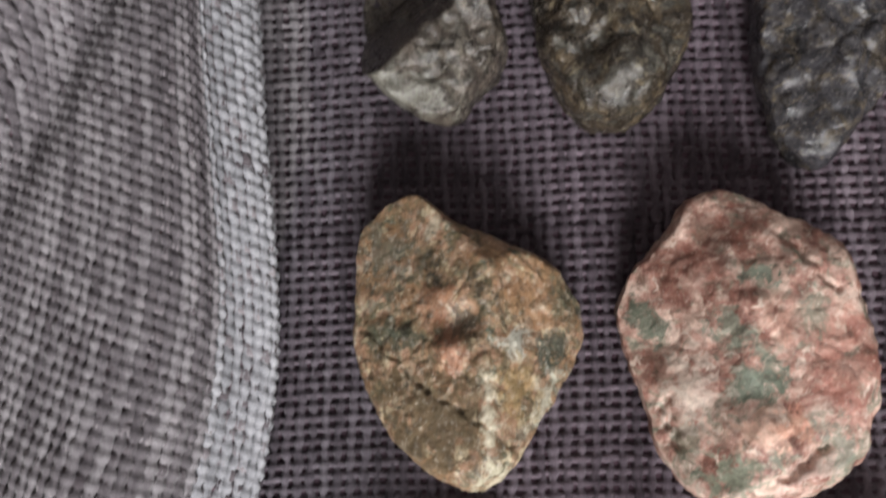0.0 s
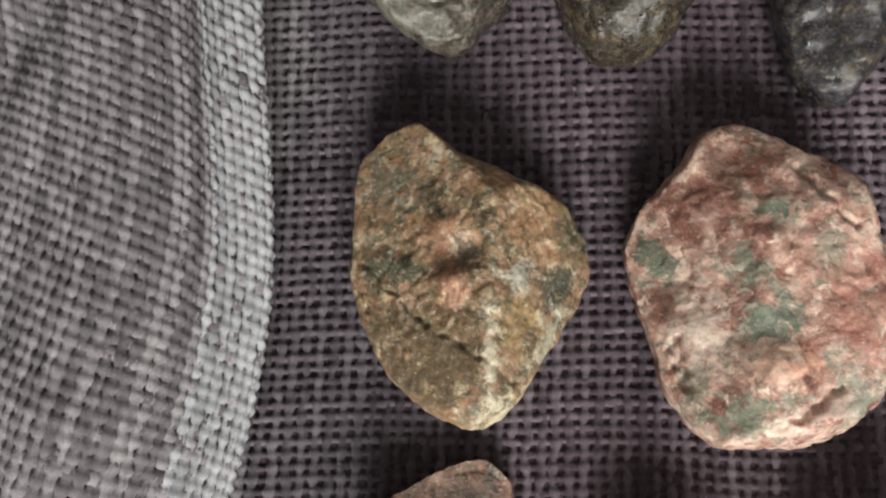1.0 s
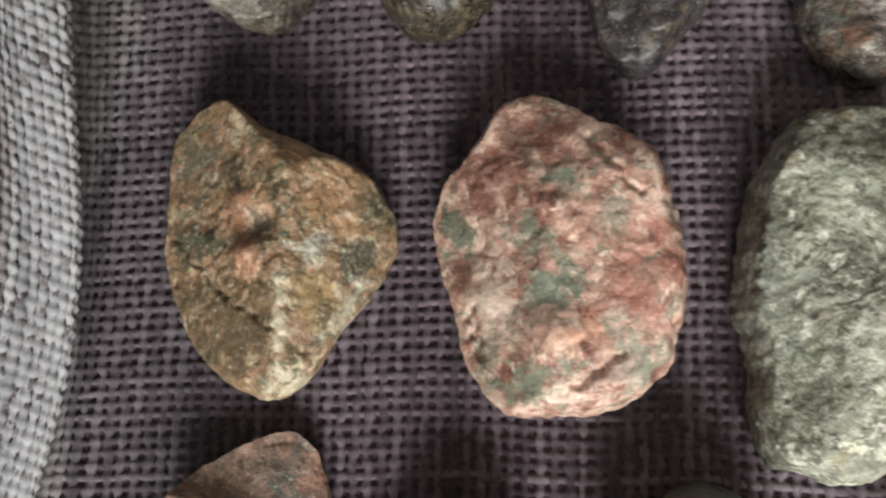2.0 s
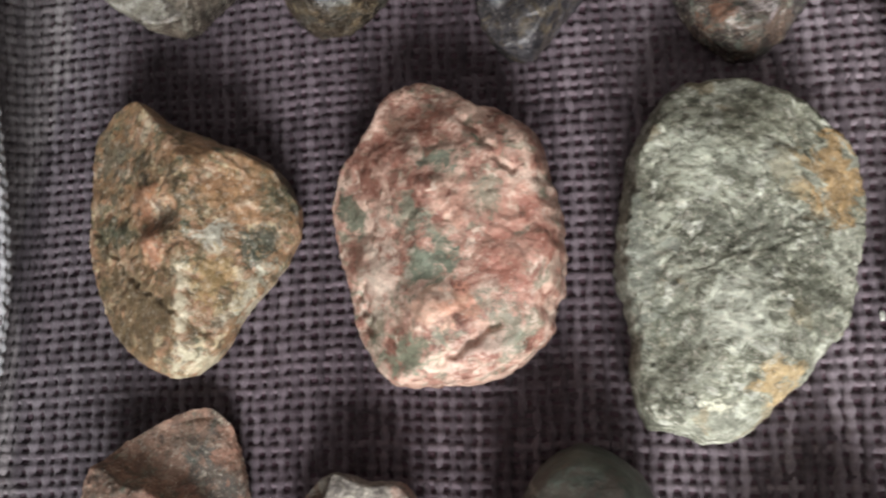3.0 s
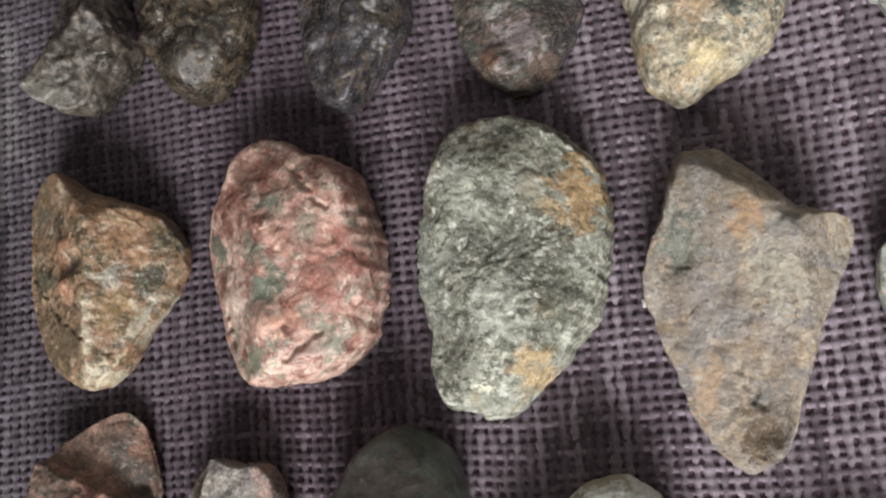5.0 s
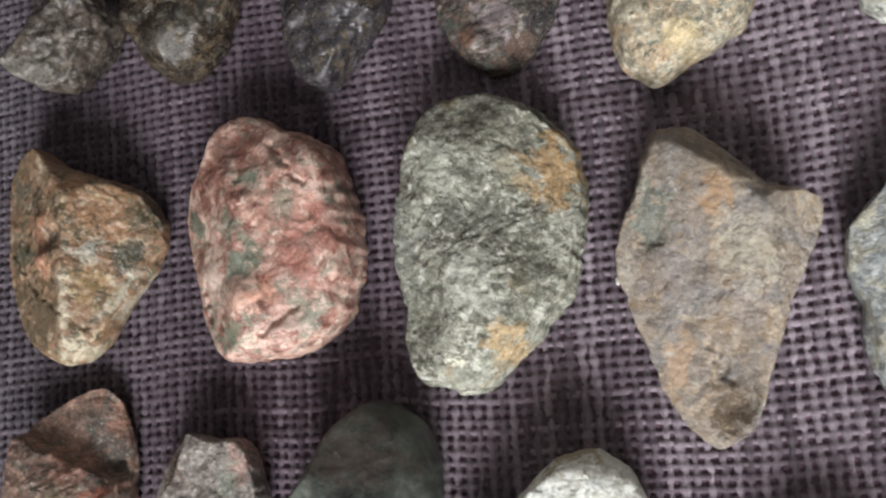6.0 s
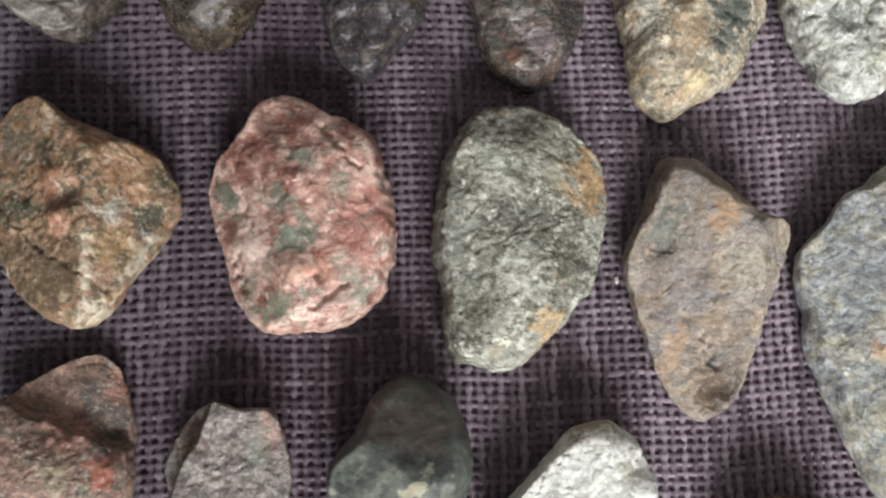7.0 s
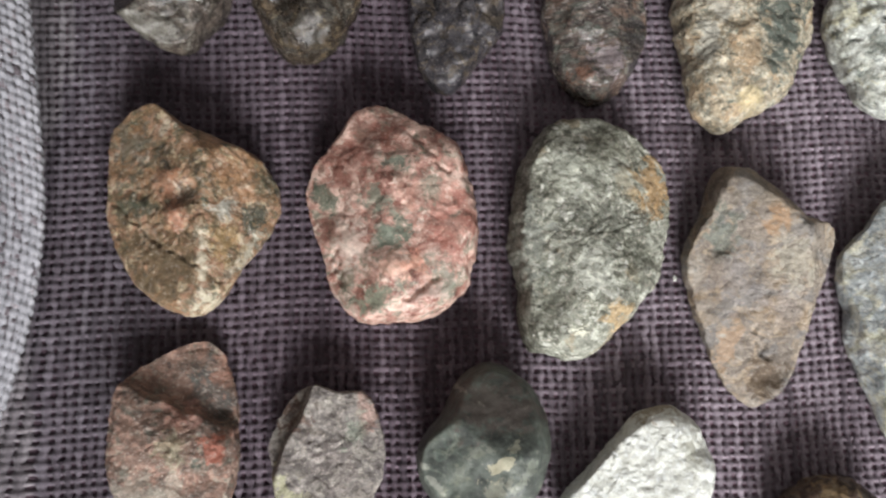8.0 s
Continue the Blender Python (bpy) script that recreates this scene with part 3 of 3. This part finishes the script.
# wedge-shaped grey-brown stone
TAUPE = rock("grey_brown_rock", [(0.3, (0.14, 0.117, 0.094)), (0.48, (0.262, 0.224, 0.186)), (0.6, (0.345, 0.302, 0.25)), (0.75, (0.47, 0.43, 0.36))], 9.0,
             [(0.35, (0.256, 0.188, 0.120)), (0.6, (0.419, 0.342, 0.251))], 4.0, 0.35, grain=0.2,
             # dark brown at (-0.5, -21.5) carries the shade of the notch
             patches=[(1, 14.6, 3.6, 0.9, (0.43, 0.26, 0.135), 0.7), (-10.5, 12, 3.6, 1.9, (0.15, 0.175, 0.145), 0.75), (-9, -13, 2.6, 2.8, (0.44, 0.30, 0.19), 0.7, 25), (-0.5, -21.5, 4.2, 1.2, (0.115, 0.08, 0.05), 0.85, 20),
                      (5, 4, 5, 1.4, (0.47, 0.44, 0.35), 0.6), (-7, 1, 4.5, 1.6, (0.27, 0.25, 0.24), 0.65), (-12, 3, 3, 1.6, (0.17, 0.13, 0.1), 0.5), (-4, 22, 6, 0.7, (0.2, 0.17, 0.13), 0.6), (2, -6, 4, 1.3, (0.36, 0.31, 0.27), 0.5)], shift=14, rough=0.6,
             minerals=[(9, 0.54, (0.326, 0.276, 0.220), 0.6), (7, 0.55, (0.233, 0.227, 0.220), 0.65), (3, 0.62, (0.431, 0.402, 0.344), 0.6), (2.6, 0.64, (0.112, 0.087, 0.067), 0.7)])
stone("wedge-shaped grey-brown stone with smooth flat faces", (119.0, -3.6), [13.2, 15.2, 18.8, 22.2, 20.3, 19.1, 20.5, 24.0, 29.4, 30.8, 25.3, 21.9, 21.0, 20.2, 18.8, 17.4, 16.8, 17.1, 17.7, 19.4, 22.5, 27.3, 30.7, 26.3, 18.9, 15.6, 13.6, 12.3, 11.8, 12.1],
      22, TAUPE, (8.3, 4.1, 2.0, -0.1, -0.0), 0.5, facets=[(14.6, 0.4, 0.26), (23.8, -0.85, 0.28), (39.5, -0.6, -1.0)], bumps=[(0, -21, 3, -2.2), (-1, -15, 2, -1.4), (-11, 10, 3, -1.0)], cracks=[(-3, -10, -0.5, -17, 0.7, 0.9), (-0.5, -17, 2.5, -18, 0.6, 0.5), (-13, 9, -10, 8, 0.5, 0.4)], lumps=(20, 4.0, 0.4),
      rough=(0.5, 10), ridge=(0.14, 6), chips=(0.22, 5.0), fine=0.16, jag=0.03, seed=4, group=MID)

# large blue-grey stone
BLUE = rock("blue_grey_rock", [(0.3, (0.224, 0.253, 0.253)), (0.5, (0.426, 0.466, 0.466)), (0.7, (0.690, 0.731, 0.710))], 7.0, [(0.4, (0.405, 0.405, 0.304)), (0.65, (0.731, 0.710, 0.548))], 5.0, 0.3,
            patches=[(-12, -4, 3, 0.9, (0.669, 0.385, 0.203), 0.8), (-6, -22, 12, 1.6, (0.609, 0.588, 0.446), 0.65), (-3, 2, 6, 1.5, (0.669, 0.609, 0.466), 0.5), (-14, 12, 8, 1.2, (0.345, 0.385, 0.405), 0.6)], shift=21, rough=0.7,
             minerals=[(9, 0.55, (0.507, 0.483, 0.374), 0.55), (5, 0.57, (0.193, 0.217, 0.217), 0.6), (2.5, 0.62, (0.664, 0.676, 0.639), 0.6)])
stone("large blue-grey stone with a rusty spot", (164.8, -13.9), [24.5, 25.6, 28.1, 31.4, 36.6, 41.3, 44.9, 40.9, 37.5, 34.0, 31.9, 30.6, 30.7, 27.9, 23.7, 24.0, 23.2, 23.5, 25.1, 27.4, 31.6, 38.4, 41.5, 39.6, 36.1, 31.3, 27.6, 25.6, 25.0, 24.6],
      23, BLUE, (5.3, 0.8, 1.5, -2.1, -0.3), 0.62, facets=[(21, 0.5, -0.1), (23, -0.3, 0.3)], rough=(1.0, 11), ridge=(0.22, 6), fine=0.22, seed=5, detail=0.9, group=MID)

# near row
NOTCH = rock("red_brown_rock", [(0.3, (0.114, 0.088, 0.073)), (0.48, (0.248, 0.155, 0.119)), (0.6, (0.342, 0.207, 0.155)), (0.75, (0.414, 0.310, 0.248))], 4.5, [(0.4, (0.134, 0.145, 0.114)), (0.65, (0.310, 0.25, 0.2))], 2.5, 0.15,
             patches=[(8, 8, 5, 1.8, (0.083, 0.093, 0.088), 0.7), (9, -3, 4, 0.8, (0.517, 0.19, 0.13), 0.85), (3, 4, 4, 0.8, (0.42, 0.22, 0.17), 0.7), (11, 13, 3, 1.6, (0.414, 0.207, 0.145), 0.6), (1, -3, 4, 0.9, (0.310, 0.290, 0.186), 0.6), (-5, -14, 9, 0.7, (0.373, 0.342, 0.279), 0.6)], shift=27,
             minerals=[(7, 0.54, (0.30, 0.20, 0.155), 0.6), (5, 0.6, (0.13, 0.125, 0.105), 0.45), (3.5, 0.62, (0.450, 0.405, 0.324), 0.6), (2.5, 0.65, (0.045, 0.036, 0.032), 0.7)])
stone("red-brown stone split by a dark step across its top", (-18.3, -33.4), [13.8, 13.9, 14.4, 16.1, 18.0, 19.9, 21.4, 19.8, 18.3, 17.5, 17.2, 16.9, 15.4, 14.2, 13.6, 13.5, 14.2, 15.2, 16.6, 18.2, 19.2, 19.7, 19.8, 20.2, 20.4, 20.8, 19.2, 16.7, 15.2, 14.5],
      17.5, NOTCH, (9.2, -3.7, 1.0, 0.6, -0.9), 0.52, facets=[(12.0, -0.12, -0.12)], bumps=[(-8, 3, 6, 1.5), (1, -3, 6, 2.0), (-6, -8, 8, 1.2), (10, 2, 3, -2.5), (4, 14, 5, 1.0)], steps=[(-14, 13, 9, 2.5, 4.5)], lumps=(14, 3.0, 0.6), rough=(0.7, 8), ridge=(0.25, 4), seed=6, detail=0.8, group=LOW)

DUSK = rock("purple_grey_rock", [(0.3, (0.133, 0.117, 0.105)), (0.5, (0.251, 0.227, 0.210)), (0.65, (0.371, 0.343, 0.309)), (0.78, (0.557, 0.522, 0.446))], 5.0, [(0.4, (0.212, 0.187, 0.173)), (0.65, (0.424, 0.385, 0.336))], 3.0, 0.3,
            patches=[(-9, -9, 4, 1.4, (0.583, 0.578, 0.367), 0.7), (-9, 10, 5, 1.0, (0.159, 0.097, 0.072), 0.8), (9, 9, 3, 1.8, (0.451, 0.275, 0.224), 0.6), (2, -3, 7, 0.9, (0.201, 0.171, 0.158), 0.65), (3, -11, 8, 0.12, (0.583, 0.572, 0.483), 0.8), (6, 5, 3, 1.5, (0.276, 0.319, 0.252), 0.6)], shift=33,
             minerals=[(5, 0.55, (0.424, 0.396, 0.347), 0.65), (5, 0.57, (0.127, 0.110, 0.105), 0.65), (3, 0.63, (0.530, 0.506, 0.420), 0.6)])
stone("purplish grey stone with a flat face and pale rim", (15.1, -38.9), [13.2, 13.4, 13.4, 14.3, 15.5, 16.0, 14.8, 14.4, 15.4, 16.4, 15.4, 14.4, 13.6, 13.4, 13.7, 13.1, 12.9, 13.3, 14.5, 15.3, 15.8, 15.7, 15.6, 15.6, 15.3, 15.6, 14.7, 14.1, 13.5, 13.1],
      16, DUSK, (11.0, 0.1, 0.1, 0.9, -0.6), 0.5, facets=[(12.5, 0.02, -0.05)], steps=[(-13, -6, -3, 16, 5.0)], lumps=(12, 3.0, 0.5), rough=(0.6, 7), ridge=(0.19, 5), seed=7, detail=0.8, group=LOW)

DARK = rock("dark_green_rock", [(0.3, (0.040, 0.047, 0.042)), (0.5, (0.084, 0.098, 0.084)), (0.68, (0.140, 0.161, 0.133)), (0.8, (0.278, 0.293, 0.222))], 7.0, [(0.45, (0.101, 0.127, 0.108)), (0.7, (0.202, 0.216, 0.164))], 3.0, 0.1, grain=0.12,
            patches=[(-2, -1, 1.2, 3.0, (0.26, 0.27, 0.21), 0.4, 75), (-6, -5, 1.0, 4.0, (0.26, 0.28, 0.23), 0.4, 40), (6, -8, 1.2, 3.0, (0.28, 0.3, 0.24), 0.4, 60), (1, -9, 2.6, 1.8, (0.3, 0.3, 0.23), 0.5, 30),
                     (2, -4, 2.0, 2.2, (0.56, 0.52, 0.36), 0.65, 50), (5, 0, 1.4, 2.4, (0.42, 0.42, 0.31), 0.5, 30), (-12, -7, 1.0, 5.0, (0.4, 0.41, 0.35), 0.5, -35), (8, -5, 1.4, 2.5, (0.33, 0.36, 0.29), 0.4, 20), (0, 10, 12, 0.6, (0.095, 0.076, 0.066), 0.8, 12), (-7, 14, 0.7, 8, (0.45, 0.44, 0.37), 0.6, -50)], shift=39, rough=0.42, spec=0.5, bump=0.25, pale=(0.304, 0.292, 0.253),
             minerals=[(7, 0.58, (0.140, 0.164, 0.140), 0.5)])
stone("smooth dark green stone with pale yellowish streaks", (50.1, -38.0), [15.4, 15.6, 16.3, 16.8, 17.8, 18.3, 18.6, 18.7, 17.5, 15.8, 13.8, 12.4, 12.0, 12.4, 13.5, 14.9, 15.7, 16.6, 16.8, 17.3, 18.2, 18.5, 19.1, 18.2, 17.5, 16.4, 16.0, 15.4, 15.0, 15.1],
      25, DARK, (8.8, 0.1, -2.3, 1.4, -1.9), 0.62, facets=[(24, -0.05, -0.45), (24, 0.5, 0.2)], rough=(0.7, 11), ridge=(0.08, 6), chips=(0.04, 6.0), fine=0.05, jag=0.006, seed=8, detail=0.8, group=LOW)

WHITE = rock("white_rock", [(0.3, (0.509, 0.518, 0.445)), (0.48, (0.685, 0.701, 0.630)), (0.65, (0.787, 0.808, 0.741))], 3.5, [(0.4, (0.602, 0.614, 0.546)), (0.6, (0.787, 0.816, 0.787))], 1.5, 0.5, grain=0.12,
             patches=[(6, 17, 6.5, 0.65, (0.34, 0.29, 0.2), 0.85, -20), (13, 6, 2.5, 2.0, (0.370, 0.365, 0.277), 0.6)], shift=45, rough=0.7,
             minerals=[(4, 0.58, (0.509, 0.518, 0.462), 0.6), (3, 0.56, (0.779, 0.808, 0.750), 0.8), (1.8, 0.65, (0.231, 0.230, 0.204), 0.6)])
stone("chalky white stone with a brownish tip", (84.6, -47.2), [19.9, 19.9, 19.8, 20.0, 20.0, 19.5, 17.3, 15.0, 12.2, 10.7, 10.0, 9.5, 9.5, 10.0, 11.3, 13.6, 17.7, 21.1, 21.6, 21.0, 19.4, 18.4, 17.8, 17.0, 17.0, 16.9, 16.9, 17.7, 18.4, 19.2],
      17, WHITE, (8.7, -1.6, 0.2, -0.8, -0.1), 0.6, facets=[(14.0, 0.08, 0.04), (17.5, -0.2, 0.1)], bumps=[(14, 7, 3, -1.5)], lumps=(24, 2.6, 0.4), rough=(0.5, 7), ridge=(0.14, 4), fine=0.2, seed=9, detail=0.8, group=LOW)

UMBER = rock("dark_brown_rock", [(0.3, (0.026, 0.018, 0.016)), (0.5, (0.078, 0.046, 0.034)), (0.65, (0.143, 0.091, 0.065)), (0.8, (0.390, 0.312, 0.234))], 4.5, [(0.45, (0.130, 0.085, 0.052)), (0.7, (0.390, 0.286, 0.169))], 3.0, 0.3,
             patches=[(-1, 8, 4, 0.8, (0.351, 0.247, 0.130), 0.8)], shift=51, rough=0.45, pale=(0.312, 0.299, 0.260))
stone("dark brown stone with a tan patch", (130.8, -59.9), [14.6, 14.4, 13.8, 13.3, 12.7, 12.5, 12.3, 12.0, 11.8, 11.5, 11.5, 11.9, 11.8, 12.7, 13.3, 13.9, 14.6, 13.7, 13.4, 12.9, 12.0, 11.8, 12.1, 12.0, 12.1, 12.7, 14.1, 14.0, 14.6, 14.8],
      14.5, UMBER, (6.5, 0.5, 0.0, 0.2, 0.2), 0.6, rough=(0.8, 7), ridge=(0.22, 4), seed=10, detail=0.7, group=LOW)

# far row: dark glossy stones, a golden one and a white one
SLATE = rock("dark_grey_rock", [(0.3, (0.019, 0.016, 0.013)), (0.5, (0.048, 0.039, 0.032)), (0.66, (0.090, 0.072, 0.059)), (0.8, (0.160, 0.138, 0.112))], 4.0, [(0.45, (0.064, 0.058, 0.048)), (0.7, (0.166, 0.144, 0.112))], 2.0, 0.3,
             patches=[(-5, -15, 9, 0.55, (0.173, 0.167, 0.140), 0.75)], shift=57, rough=0.28, spec=0.6, bump=0.3, pale=(0.192, 0.166, 0.140),
             minerals=[(5, 0.56, (0.128, 0.104, 0.084), 0.7), (3, 0.6, (0.240, 0.216, 0.182), 0.6), (4, 0.6, (0.016, 0.013, 0.011), 0.8)])
stone("dark grey stone with a paler rough tip", (-21.0, 73.8), [13.4, 12.9, 13.1, 13.9, 15.7, 16.7, 17.8, 19.1, 18.8, 19.5, 17.8, 16.9, 15.8, 14.4, 13.6, 12.9, 13.0, 13.9, 14.5, 15.5, 16.4, 17.4, 18.4, 19.3, 19.1, 17.0, 15.7, 15.5, 15.1, 14.4],
      21, SLATE, (5.9, -2.7, -1.7, -2.9, 4.5), 0.55, facets=[(13, 0.8, -0.9), (19, -0.3, 0.3)], lumps=(22, 3.5, 1.2), rough=(0.9, 8), ridge=(0.16, 6), chips=(0.4, 5.0), fine=0.2, seed=11, detail=0.8, group=TOP)
OLIVE = rock("dark_olive_rock", [(0.3, (0.014, 0.012, 0.008)), (0.5, (0.038, 0.028, 0.019)), (0.68, (0.068, 0.054, 0.035)), (0.82, (0.156, 0.129, 0.086))], 4.0, [(0.45, (0.046, 0.044, 0.037)), (0.7, (0.115, 0.108, 0.090))], 2.5, 0.3,
             patches=[(2, -15, 4, 0.9, (0.07, 0.066, 0.058), 0.4)], shift=63, rough=0.24, spec=0.6, bump=0.3, pale=(0.184, 0.158, 0.133),
             minerals=[(5, 0.56, (0.107, 0.078, 0.047), 0.7), (3, 0.62, (0.199, 0.164, 0.106), 0.6), (4, 0.58, (0.013, 0.010, 0.007), 0.8)])
stone("glossy dark olive-brown stone with a rounded tip", (11.2, 74.2), [14.6, 14.6, 14.8, 15.6, 17.3, 18.2, 20.0, 21.0, 21.3, 20.1, 18.8, 17.6, 16.0, 15.2, 14.4, 14.1, 14.0, 14.3, 15.1, 16.1, 18.0, 20.2, 21.4, 21.0, 19.2, 17.7, 16.2, 15.6, 15.1, 15.1],
      19.5, OLIVE, (5.5, 0.2, 0.7, 1.2, 0.0), 0.6, facets=[(17, 0.35, 0.0), (17.5, -0.4, 0.0)], bumps=[(3, -12, 4, 1.5), (-3, -8, 2.5, -1.6)], lumps=(22, 3.5, 1.1), rough=(0.9, 8), ridge=(0.16, 6), chips=(0.4, 5.0), fine=0.15, seed=12, detail=0.8, group=TOP)
COAL = rock("blue_black_rock", [(0.3, (0.015, 0.015, 0.017)), (0.5, (0.039, 0.037, 0.042)), (0.7, (0.082, 0.079, 0.085)), (0.82, (0.156, 0.146, 0.139))], 5.0, [(0.45, (0.050, 0.041, 0.031)), (0.7, (0.125, 0.099, 0.070))], 3.0, 0.25,
            shift=69, rough=0.22, spec=0.6, bump=0.3, pale=(0.188, 0.168, 0.158),
             minerals=[(5, 0.57, (0.102, 0.095, 0.099), 0.6), (3.5, 0.61, (0.156, 0.124, 0.087), 0.5)])
stone("glossy blue-black stone with a rounded tip", (48.0, 64.8), [12.1, 12.2, 12.9, 14.2, 15.6, 16.6, 18.6, 20.1, 20.5, 20.1, 18.2, 16.8, 14.5, 13.2, 12.5, 12.2, 12.4, 13.0, 13.9, 15.4, 18.1, 20.2, 20.7, 16.8, 13.6, 12.0, 11.8, 11.5, 11.8, 11.8],
      17, COAL, (5.2, -0.4, 0.2, -0.1, 0.9), 0.6, facets=[(14, 0.3, 0.1), (15.5, -0.4, 0.0)], bumps=[(-3, -14, 3, 1.2), (3, -8, 3, -1.5)], lumps=(20, 3.5, 1.1), rough=(0.7, 8), ridge=(0.16, 6), chips=(0.4, 5.0), fine=0.12, seed=13, detail=0.8, group=TOP)
RUST = rock("rusty_dark_rock", [(0.3, (0.032, 0.027, 0.026)), (0.5, (0.089, 0.069, 0.060)), (0.65, (0.162, 0.112, 0.085)), (0.8, (0.259, 0.208, 0.177))], 5.0, [(0.45, (0.073, 0.077, 0.066)), (0.7, (0.211, 0.193, 0.162))], 2.5, 0.35,
            patches=[(-5, -12, 3, 0.8, (0.259, 0.123, 0.077), 0.6), (2, -9, 5, 0.9, (0.292, 0.247, 0.254), 0.8), (9, -4, 4, 2.2, (0.032, 0.031, 0.032), 0.8)], stretch=(1, 1.7, 1), turn=-25, shift=75, rough=0.24, spec=0.6, bump=0.3, pale=(0.216, 0.196, 0.171),
             minerals=[(8, 0.57, (0.180, 0.120, 0.090), 0.6), (4, 0.57, (0.117, 0.128, 0.107), 0.6), (3, 0.61, (0.324, 0.283, 0.257), 0.7)])
stone("dark reddish grey stone with glossy broken faces", (81.9, 60.9), [13.5, 13.6, 14.4, 15.7, 15.8, 16.7, 18.7, 18.8, 19.2, 18.9, 17.5, 16.9, 15.3, 14.1, 13.3, 12.4, 12.3, 12.6, 13.6, 14.7, 15.7, 17.0, 18.6, 18.3, 16.3, 15.2, 14.5, 13.9, 13.7, 13.7],
      17.5, RUST, (4.1, -0.3, 0.9, 0.3, 1.1), 0.52, facets=[(14.5, 0.2, 0.12), (16.5, -0.55, 0.05), (18, 0.7, -0.1)], lumps=(20, 4.0, 1.1), rough=(0.7, 8), ridge=(0.16, 6), chips=(0.4, 5.0), fine=0.15, seed=14, detail=0.8, group=TOP)
GOLD = rock("golden_rock", [(0.3, (0.167, 0.150, 0.108)), (0.45, (0.351, 0.293, 0.200)), (0.56, (0.484, 0.401, 0.275)), (0.7, (0.602, 0.543, 0.418))], 3.5, [(0.4, (0.234, 0.234, 0.184)), (0.6, (0.468, 0.435, 0.334)), (0.7, (0.585, 0.552, 0.451))], 2.0, 0.4,
            patches=[(-4, -19, 3, 0.9, (0.62, 0.52, 0.3), 0.7), (-9, 3, 3, 1.5, (0.5, 0.49, 0.42), 0.6),
                     (5, -3, 6.5, 2.3, (0.1, 0.12, 0.1), 0.95, 12), (11, -10, 3, 1.6, (0.084, 0.096, 0.075), 0.8), (-5, -8, 4, 1.6, (0.519, 0.351, 0.200), 0.5), (-3, -21, 4, 0.7, (0.552, 0.443, 0.251), 0.5), (-13, -6, 3.5, 1.8, (0.435, 0.435, 0.376), 0.7)], shift=81, rough=0.55, pale=(0.652, 0.602, 0.484),
             minerals=[(6, 0.55, (0.519, 0.368, 0.218), 0.6), (6, 0.6, (0.125, 0.150, 0.117), 0.8), (3, 0.58, (0.652, 0.602, 0.468), 0.75), (2.2, 0.62, (0.108, 0.084, 0.050), 0.75)])
stone("knobbly golden stone with a dark green patch", (120.6, 60.5), [16.4, 17.6, 19.3, 21.2, 24.6, 24.6, 25.5, 25.7, 24.3, 24.1, 22.7, 21.5, 21.0, 20.0, 19.6, 18.6, 18.1, 18.4, 20.5, 23.9, 26.8, 27.5, 23.6, 21.7, 21.3, 18.1, 15.7, 15.3, 15.3, 15.9],
      18, GOLD, (6.1, -0.2, -2.1, 0.5, -0.7), 0.58, bumps=[(-3, -19, 4, 1.0), (9, -16, 3, 0.9)], lumps=(60, 2.8, 0.65), rough=(0.7, 6), ridge=(-0.12, 3.6), fine=0.25, jag=0.045, seed=15, detail=0.8, group=TOP)
PALE = rock("pale_grey_rock", [(0.3, (0.312, 0.322, 0.273)), (0.5, (0.558, 0.586, 0.524)), (0.68, (0.759, 0.793, 0.731))], 4.0, [(0.42, (0.145, 0.161, 0.142)), (0.65, (0.513, 0.517, 0.415))], 3.0, 0.3,
            patches=[(-12, 4, 3.5, 1.0, (0.613, 0.586, 0.393), 0.6), (-4, -3, 4.5, 0.9, (0.145, 0.170, 0.147), 0.75), (4, -12, 5, 0.8, (0.640, 0.660, 0.475), 0.6)], shift=87, rough=0.62,
             minerals=[(6, 0.6, (0.126, 0.145, 0.128), 0.5), (4, 0.55, (0.757, 0.790, 0.731), 0.7), (4, 0.61, (0.485, 0.460, 0.304), 0.6)])
stone("pale grey and white stone with dark hollows", (156.8, 57.9), [15.5, 16.6, 17.6, 18.2, 19.9, 20.3, 20.0, 20.5, 20.3, 19.5, 19.6, 19.6, 18.4, 17.9, 16.3, 15.5, 14.6, 14.7, 14.7, 15.2, 18.3, 20.0, 20.9, 20.4, 18.9, 17.2, 16.0, 15.6, 15.5, 15.2],
      17, PALE, (11.8, -0.1, 0.5, -1.3, -0.9), 0.58, lumps=(40, 3.2, 0.9), rough=(0.9, 6), ridge=(0.14, 4), fine=0.25, jag=0.04, seed=16, detail=0.8, group=TOP)

# a white crumb on the cloth
bm = bmesh.new()
bmesh.ops.create_icosphere(bm, subdivisions=2, radius=0.0006, matrix=Matrix.Diagonal((0.8, 1.5, 0.7, 1)))
for v in bm.verts:
    v.co *= 1 + 0.25 * noise.noise(v.co * 2500)
crumb = tagged(mesh_object("crumb", bm, WHITE), "tiny white crumb on the woven cloth", "crumb")
crumb.location = (0.1005, -0.0004, 0.0008)
